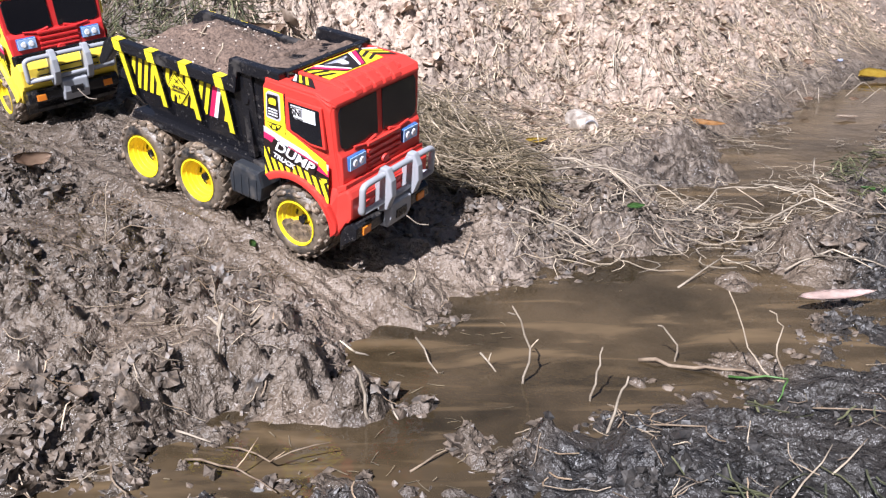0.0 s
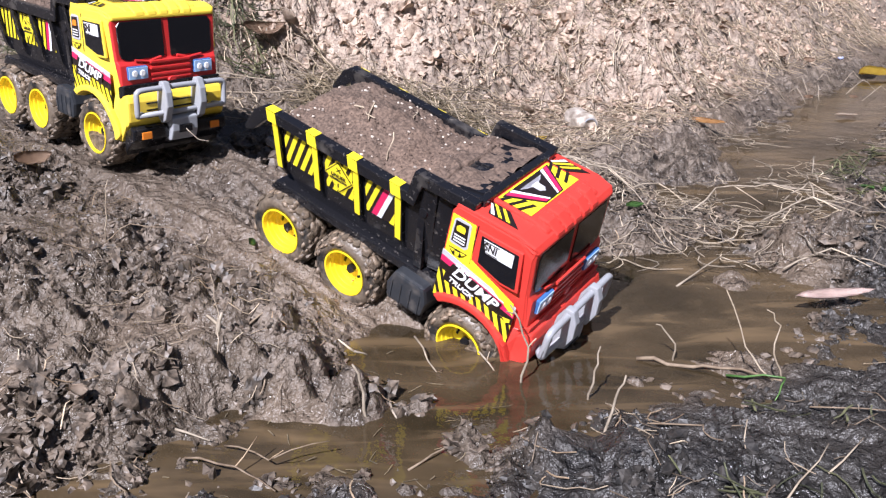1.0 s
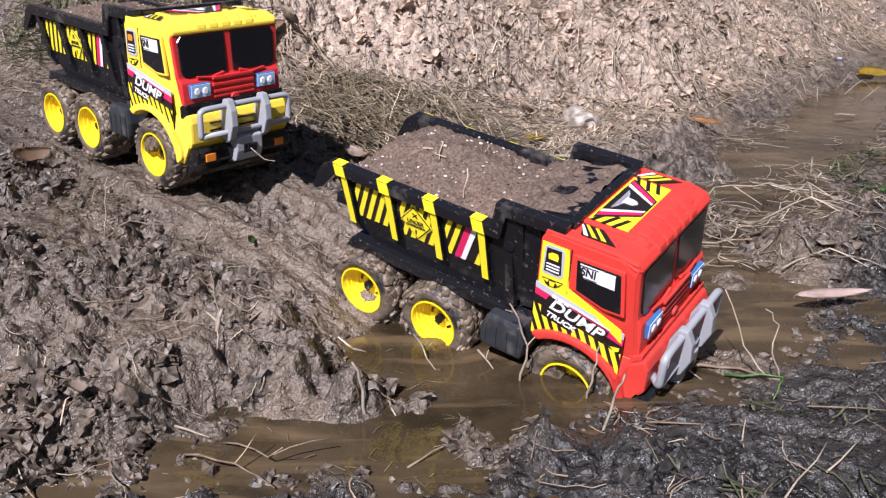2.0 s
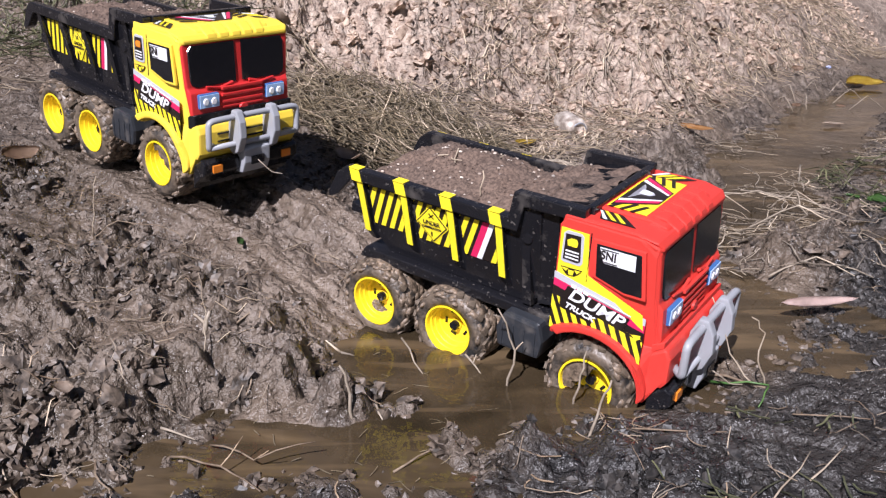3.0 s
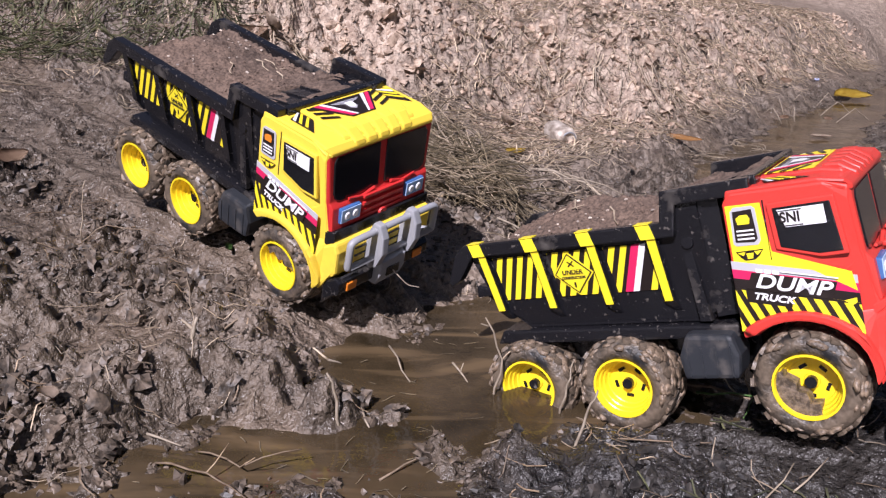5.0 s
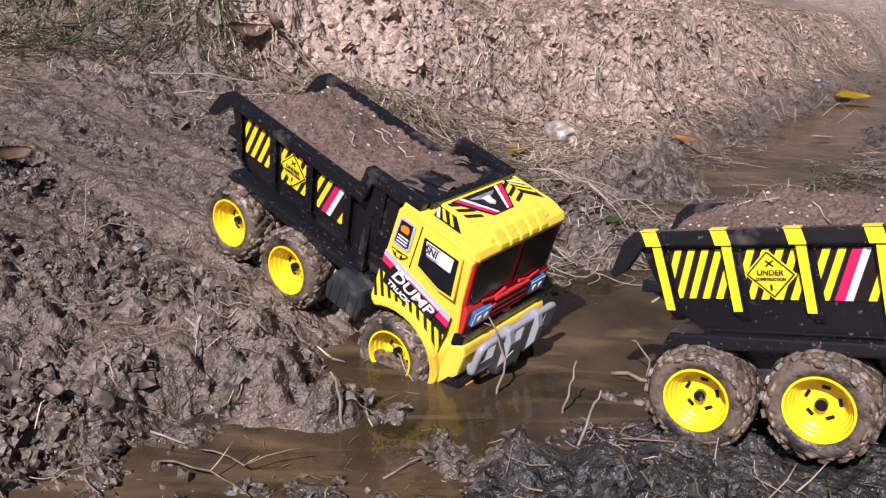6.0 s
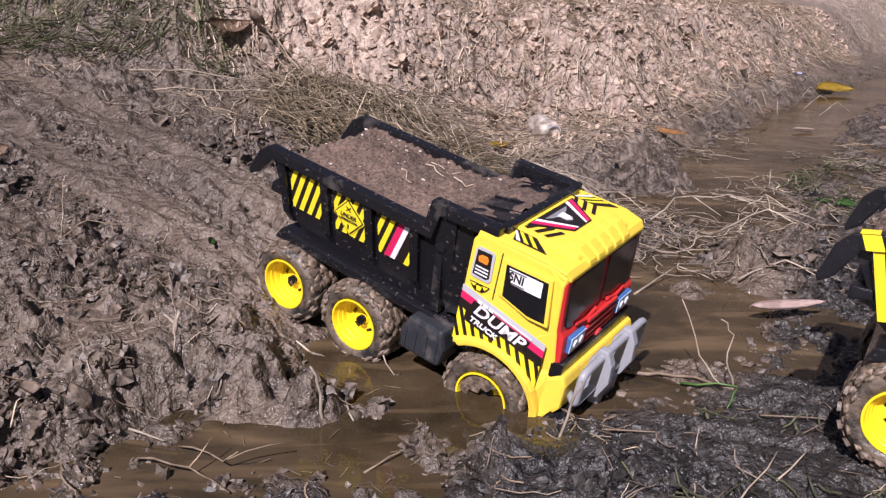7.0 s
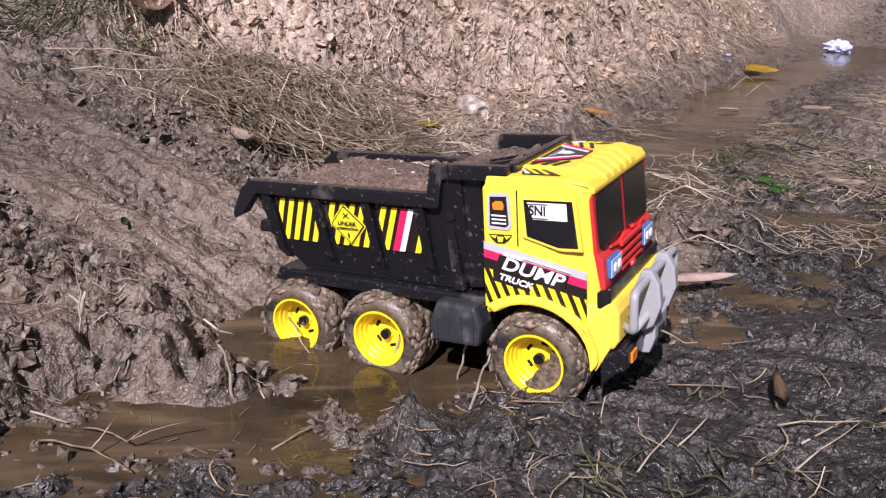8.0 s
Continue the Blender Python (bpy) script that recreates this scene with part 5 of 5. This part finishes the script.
stick("grass_blade", "pale green blade on the mud", [[(0.337, 0.949, 0.004), (0.392, 0.913, 0.006)], [(0.392, 0.913, 0.004), (0.372, 0.885, 0.004)]], 0.0018, LEAF_GREEN, "grass")
for path in ([(0.089, 1.814, 0.02), (0.268, 1.85, 0.03), (0.433, 1.81, 0.02)], [(0.128, 1.426, 0.01), (0.205, 1.43, 0.02), (0.262, 1.39, 0.004)], [(0.46, 1.58, 0.012), (0.56, 1.66, 0.05), (0.66, 1.64, 0.05), (0.80, 1.60, 0.02)],
             [(0.66, 1.66, 0.02), (0.70, 1.65, 0.06), (0.70, 1.58, 0.03), (0.64, 1.5, 0.02)], [(0.85, 2.0, 0.03), (0.81, 1.90, 0.01), (0.84, 1.85, 0.0)], [(0.353, 1.251, 0.0), (0.44, 1.33, 0.02)], [(0.53, 1.30, 0.01), (0.60, 1.30, 0.015), (0.68, 1.27, 0.01)],
             [(0.20, 1.70, 0.03), (0.30, 1.60, 0.04), (0.36, 1.50, 0.02)], [(0.24, 1.78, 0.03), (0.33, 1.74, 0.05), (0.42, 1.72, 0.02)], [(0.30, 1.55, 0.02), (0.40, 1.60, 0.04), (0.47, 1.70, 0.02)], [(0.62, 1.72, 0.04), (0.68, 1.78, 0.02), (0.78, 1.80, 0.0)], [(0.55, 1.50, 0.02), (0.62, 1.44, 0.04), (0.72, 1.42, 0.01)]):
    stick("root", "bleached crooked root caught on the stream edge", [path, [path[1], (path[1][0] + 0.05, path[1][1] - 0.03, path[1][2] * 0.4)]], 0.0019, ROOT, "root", "roots on the stream edge")
stick("twig", "pale stub of twig sticking from the mud", [[(-0.262, 0.948, -0.002), (-0.254, 0.952, 0.026)], [(-0.258, 0.950, 0.014), (-0.272, 0.950, 0.024)]], 0.0035, ROOT)
stick("twig", "straight thin twig lying on the mud", [[(-0.233, 0.984, 0.004), (-0.193, 1.007, 0.006)]], 0.0014, TWIG)
stick("twig", "long thin stalk bent over the mud", [[(-0.25, 0.902, 0.002), (-0.252, 0.93, 0.03), (-0.262, 0.945, 0.075)]], 0.0008, STRAW)
stick("twig", "thin stalk leaning on the mud", [[(-0.475, 1.195, 0.0), (-0.472, 1.20, 0.05), (-0.466, 1.205, 0.085)]], 0.0010, STRAW)
stick("twig", "bent dark stalk arched over the mud", [[(-0.475, 1.195, 0.0), (-0.44, 1.20, 0.04), (-0.36, 1.20, 0.03), (-0.34, 1.18, 0.0)]], 0.0010, TWIG)
stick("twig", "broken pale twig at the pool's edge", [[(-0.275, 0.812, 0.006), (-0.235, 0.794, 0.008)]], 0.0016, ROOT)
stick("twig", "long dark twig lying in the pool", [[(-0.253, 0.765, 0.004), (-0.197, 0.74, 0.012), (-0.154, 0.711, 0.004)], [(-0.197, 0.74, 0.012), (-0.18, 0.765, 0.03)]], 0.0013, TWIG)
stick("twig", "branched brown twig at the water's edge", [[(-0.22, 0.791, 0.004), (-0.167, 0.751, 0.012), (-0.110, 0.770, 0.022)], [(-0.167, 0.751, 0.012), (-0.150, 0.74, 0.03)]], 0.0011, TWIG)
for path, m in (([(0.259, 0.69, 0.006), (0.274, 0.646, 0.006)], STRAW), ([(0.311, 0.684, 0.004), (0.366, 0.736, 0.012)], STRAW), ([(0.356, 0.707, 0.004), (0.402, 0.743, 0.014)], STRAW), ([(0.47, 0.69, 0.004), (0.55, 0.73, 0.012)], STRAW), ([(0.46, 0.72, 0.004), (0.53, 0.70, 0.018)], STRAW), ([(0.45, 0.66, 0.004), (0.54, 0.71, 0.02)], STRAW), ([(0.40, 0.86, 0.004), (0.47, 0.83, 0.006)], TWIG), ([(0.21, 0.80, 0.003), (0.30, 0.78, 0.005)], TWIG)):
    stick("straw", "straight pale straw lying on wet mud", [path], 0.0011, m, "straw", "straws on the near mud")
stick("twig", "dark wet stick half sunk in the pool", [[(-0.032, 0.751, 0.001), (0.003, 0.784, 0.005), (0.038, 0.795, 0.003)]], 0.0013, TWIG)
stick("stalk", "long pale stalk lying on the bank", [[(-0.62, 2.02, 0.02), (-0.50, 2.08, 0.03), (-0.36, 2.10, 0.03)]], 0.0022, STRAW)
stick("stalk", "long pale stalk lying on the bank", [[(-0.56, 1.98, 0.02), (-0.42, 2.02, 0.03), (-0.30, 2.02, 0.03)]], 0.0018, STRAW)
for k in range(26):
    x, y = random.uniform(-0.1, 1.5), random.uniform(2.35, 3.0)
    y += max(0, x - 0.7) * 0.8
    a, n = random.uniform(0, 3.14), random.uniform(0.05, 0.13)
    stick("root", "dry bent root sticking from the bank", [[(x, y, 0.0), (x + n * 0.5 * math.cos(a), y + n * 0.3 * math.sin(a), 0.05), (x + n * math.cos(a), y + n * math.sin(a) * 0.6, 0.01)]], 0.0016, ROOT, "root", "roots in the bank")


def leaf(name, label, place, length, width, heading, curl, tilt, material, category="leaf", group="fallen leaves", lift=0.006):
    """A dead leaf: a pointed blade, folded along its rib, curled and slightly thick."""
    bm = bmesh.new()
    nu, nv = 10, 4
    grid = []
    for i in range(nu + 1):
        u = i / nu
        w = width * 0.5 * (math.sin(math.pi * u ** 0.8) ** 0.8 + 0.02)
        row = []
        for j in range(-nv // 2, nv // 2 + 1):
            v = j / (nv / 2)
            row.append(Vector(((u - 0.5) * length, v * w, curl * length * (u - 0.5) ** 2 * 2 + abs(v) * w * 0.45 + random.uniform(-1, 1) * 0.03 * width)))
        grid.append([bm.verts.new(q) for q in row])
    for a, b in zip(grid, grid[1:]):
        for j in range(nv):
            bm.faces.new((a[j], b[j], b[j + 1], a[j + 1]))
    bmesh.ops.solidify(bm, geom=bm.faces[:], thickness=0.0009)
    x, y = place
    z = max(ground_z(x, y), 0.0)
    bmesh.ops.transform(bm, matrix=pose(x, y, z + lift, tilt, 0, heading), verts=bm.verts[:])
    return tagged(part(name, bm, material, smooth=True), label, category, group)


leaf("leaf", "long folded pinkish dry leaf lying over the water", (0.55, 1.16), 0.125, 0.020, 12, 0.10, 25, LEAF_PINK, lift=0.022)
leaf("leaf", "tall folded pale dead leaf on the bank", (0.205, 2.25), 0.085, 0.040, 105, 0.3, 50, LEAF_PALE, lift=0.03)
leaf("leaf", "pale papery leaf on the dry bank", (0.64, 2.58), 0.065, 0.04, 20, 0.2, 20, LEAF_PALE, lift=0.03)
leaf("leaf", "curled orange dead leaf at the stream edge", (0.70, 2.34), 0.105, 0.030, -35, 0.15, 15, LEAF_ORANGE, lift=0.02)
leaf("leaf", "broad yellow leaf floating on the stream", (1.70, 3.52), 0.17, 0.085, 10, 0.1, 16, LEAF_YELLOW, lift=0.012)
leaf("leaf", "pale leaf floating on the stream", (1.21, 2.66), 0.075, 0.026, 4, 0.1, 5, LEAF_PALE)
leaf("leaf", "small yellow leaf in the roots", (0.215, 2.03), 0.055, 0.022, 20, 0.3, 20, LEAF_YELLOW, lift=0.025)
leaf("leaf", "small green leaf sprouting from the mud", (-0.272, 1.204), 0.022, 0.013, 80, 0.2, 50, LEAF_GREEN, lift=0.012)
leaf("leaf", "large curled dark-brown dead leaf on the upper bank", (-0.43, 2.17), 0.13, 0.05, 50, 0.35, 35, LEAF_BROWN, lift=0.04)
leaf("leaf", "large pale dead leaf leaning on another", (-0.38, 2.21), 0.12, 0.055, 110, 0.3, 55, LEAF_PALE, lift=0.05)
leaf("leaf", "pale chip of dry leaf", (-0.60, 2.16), 0.07, 0.022, 25, 0.2, 15, LEAF_PALE, lift=0.02)
leaf("leaf", "grey wet leaf stuck to the mud", (-0.367, 0.80), 0.034, 0.022, 130, 0.1, 10, LEAF_PALE)
leaf("leaf", "brown rotting leaf with a green edge", (-0.66, 1.40), 0.07, 0.035, 60, 0.3, 30, LEAF_BROWN, lift=0.014)
leaf("leaf", "green leaf scrap in the rootlets", (0.33, 1.47), 0.04, 0.02, 30, 0.2, 15, LEAF_GREEN, lift=0.012)
leaf("leaf", "whitish chip of leaf by the stream", (0.479, 1.98), 0.035, 0.024, 70, 0.1, 40, LEAF_PALE, lift=0.018)
leaf("leaf", "crumpled pale leaf beside the matted grass", (-0.15, 1.60), 0.075, 0.034, -45, 0.5, 12, LEAF_PALE, lift=0.025)
leaf("leaf", "dark triangular leaf standing in the mud", (0.49, 0.795), 0.055, 0.04, 60, 0.1, 60, LEAF_BROWN, lift=0.02)
leaf("leaf", "long pale leaf on the low stream bank", (1.08, 1.72), 0.085, 0.03, -10, 0.2, 15, LEAF_PALE, lift=0.015)
leaf("leaf", "pale leaf at the far stream edge", (1.44, 2.56), 0.12, 0.035, 10, 0.1, 10, LEAF_PALE, lift=0.015)
for k in range(7):
    leaf("leaf", "round green leaf of a low streamside weed", (0.90 + random.uniform(-0.05, 0.07), 1.68 + random.uniform(-0.08, 0.08)), 0.035, 0.026, random.uniform(0, 360), 0.1, random.uniform(5, 30), LEAF_GREEN, group="streamside weed leaves", lift=0.02)
for k in range(16):
    x, y = random.uniform(-0.1, 1.4), random.uniform(2.4, 3.1)
    leaf("leaf", "brown dead leaf on the dry bank", (x, y + max(0, x - 0.7) * 0.7), random.uniform(0.03, 0.07), random.uniform(0.015, 0.03), random.uniform(0, 360), 0.3, random.uniform(0, 50), random.choice((LEAF_BROWN, LEAF_PALE, LEAF_BROWN)), lift=0.03)


def dented_can():
    """A crushed, mud-stained white can lying at the foot of the bank."""
    root = tagged(new("can", None), "dented mud-stained white can at the bank's foot", "can")
    bm = revolve([(-0.038, 0.0005), (-0.038, 0.020), (-0.036, 0.026), (-0.030, 0.030), (0.028, 0.030), (0.034, 0.026), (0.036, 0.0225), (0.0345, 0.021), (0.034, 0.0005)], 28)
    for v in bm.verts:
        n = noise.noise(Vector(v.co) * 40)
        v.co *= 1 + 0.16 * n
    part("body", bm, FOAM, root, smooth=True)
    part("rim", revolve([(-0.0395, 0.0205), (-0.0395, 0.0235), (-0.037, 0.0240), (-0.037, 0.0205), (-0.0395, 0.0205)], 28), GREY, root)
    x, y = 0.345, 2.22
    root.matrix_basis = pose(x, y, ground_z(x, y) + 0.028, 12, 0, 28)


dented_can()


def film_scrap(x, y, size, label, material):
    """A crumpled scrap of plastic film."""
    bm = bmesh.new()
    bmesh.ops.create_icosphere(bm, subdivisions=3, radius=size)
    for v in bm.verts:
        v.co *= 0.7 + 0.6 * abs(noise.noise(v.co * (2.2 / size)))
        v.co.z *= 0.6
    bmesh.ops.transform(bm, matrix=pose(x, y, max(0, ground_z(x, y)) + size * 0.3), verts=bm.verts[:])
    tagged(part("plastic_scrap", bm, material), label, "litter")


film_scrap(2.55, 4.5, 0.075, "crumpled pale blue plastic film in the far stream", PALE_BLUE)
film_scrap(1.638, 3.73, 0.012, "tiny blue scrap of plastic on the bank", PALE_BLUE)

# ---- what moves ----
RED_ROWS = [
    (0.0, -0.1505, 1.2698, 0.1358, 9.37, 10.68, -32.64),
    (0.5, -0.0468, 1.1973, 0.0656, 9.50, 21.04, -32.71),
    (1.0, 0.0783, 1.1120, 0.0181, 10.97, 19.72, -32.48),
    (1.5, 0.1656, 1.0412, 0.0098, 12.03, 13.84, -33.74),
    (3.0, 0.2384, 0.9961, 0.0228, 5.65, 5.17, -35.28),
    (3.5, 0.2783, 0.9598, 0.0350, 2.36, -0.70, -36.53),
    (4.0, 0.3276, 0.9009, 0.0650, 2.83, -9.44, -38.07),
    (4.2, 0.3597, 0.8788, 0.0686, 1.74, -10.96, -37.14),
    (5.3, 0.4867, 0.8174, 0.1184, -1.50, -18.50, -32.80),
    (5.5, 0.5339, 0.7788, 0.1245, -3.00, -16.80, -32.40),
    (6.0, 0.5962, 0.7281, 0.1291, -2.50, -12.60, -32.80),
    (6.5, 0.6773, 0.6835, 0.1454, 4.50, -12.60, -30.50),
    (7.0, 0.7746, 0.6166, 0.1250, 1.50, -6.00, -33.00),
    (7.5, 0.8489, 0.7037, 0.1190, 1.00, -3.00, -15.00),
    (8.0, 1.1000, 0.6200, 0.1150, 0.00, -2.00, -10.00),
]
YELLOW_ROWS = [
    (0.0, -0.7541, 1.7529, 0.2334, 8.24, 6.95, -47.32),
    (0.5, -0.6304, 1.6273, 0.2154, 2.78, 5.65, -41.73),
    (1.0, -0.4993, 1.5062, 0.1990, 0.75, 5.45, -41.46),
    (1.5, -0.4107, 1.4301, 0.1907, 2.14, 4.43, -41.52),
    (3.0, -0.3422, 1.3729, 0.1784, 2.41, 6.35, -41.10),
    (3.5, -0.2857, 1.3190, 0.1722, 4.15, 7.98, -39.80),
    (4.0, -0.1876, 1.2317, 0.1375, 7.04, 12.05, -38.69),
    (4.2, -0.1756, 1.2211, 0.1310, 8.52, 13.74, -38.20),
    (5.3, -0.0723, 1.1364, 0.0841, 5.72, 18.04, -38.47),
    (5.5, -0.0332, 1.1202, 0.0468, 4.67, 21.82, -36.02),
    (6.0, 0.0254, 1.0742, 0.0226, 3.53, 20.84, -37.56),
    (6.5, 0.0653, 1.0444, 0.0193, 3.50, 18.35, -36.76),
    (7.0, 0.1522, 0.9853, 0.0085, 4.69, 12.70, -35.83),
    (7.5, 0.1999, 0.9661, 0.0181, 2.64, 7.12, -35.60),
    (8.0, 0.2898, 0.9066, 0.0564, 0.86, -5.72, -33.21),
]


def rolling(rows, wheel_x):
    """Rows for a wheel that rolls as far as its truck goes; finer than the truck's so that no turn is too great."""
    times = [r[0] for r in rows]
    xs, ys = [r[1] for r in rows], [r[2] for r in rows]
    made, turned, last = [], 0.0, None
    for k in range(81):
        t = k / 10
        p = (float(np.interp(t, times, xs)), float(np.interp(t, times, ys)))
        if last:
            turned += math.degrees(math.hypot(p[0] - last[0], p[1] - last[1]) / (TYRE_R * 1.012))
        last = p
        made.append((t, pose(wheel_x, 0, 0, 0, turned, 0)))
    return made


def motions():
    for rows, truck, load, wheels in ((RED_ROWS, red_truck, red_load, red_wheels), (YELLOW_ROWS, yellow_truck, yellow_load, yellow_wheels)):
        keyed = [(t, pose(*rest)) for t, *rest in rows]
        walk(truck, keyed)
        walk(load, keyed)
        for w in wheels:
            walk(w, rolling(rows, w.location.x))


motions()
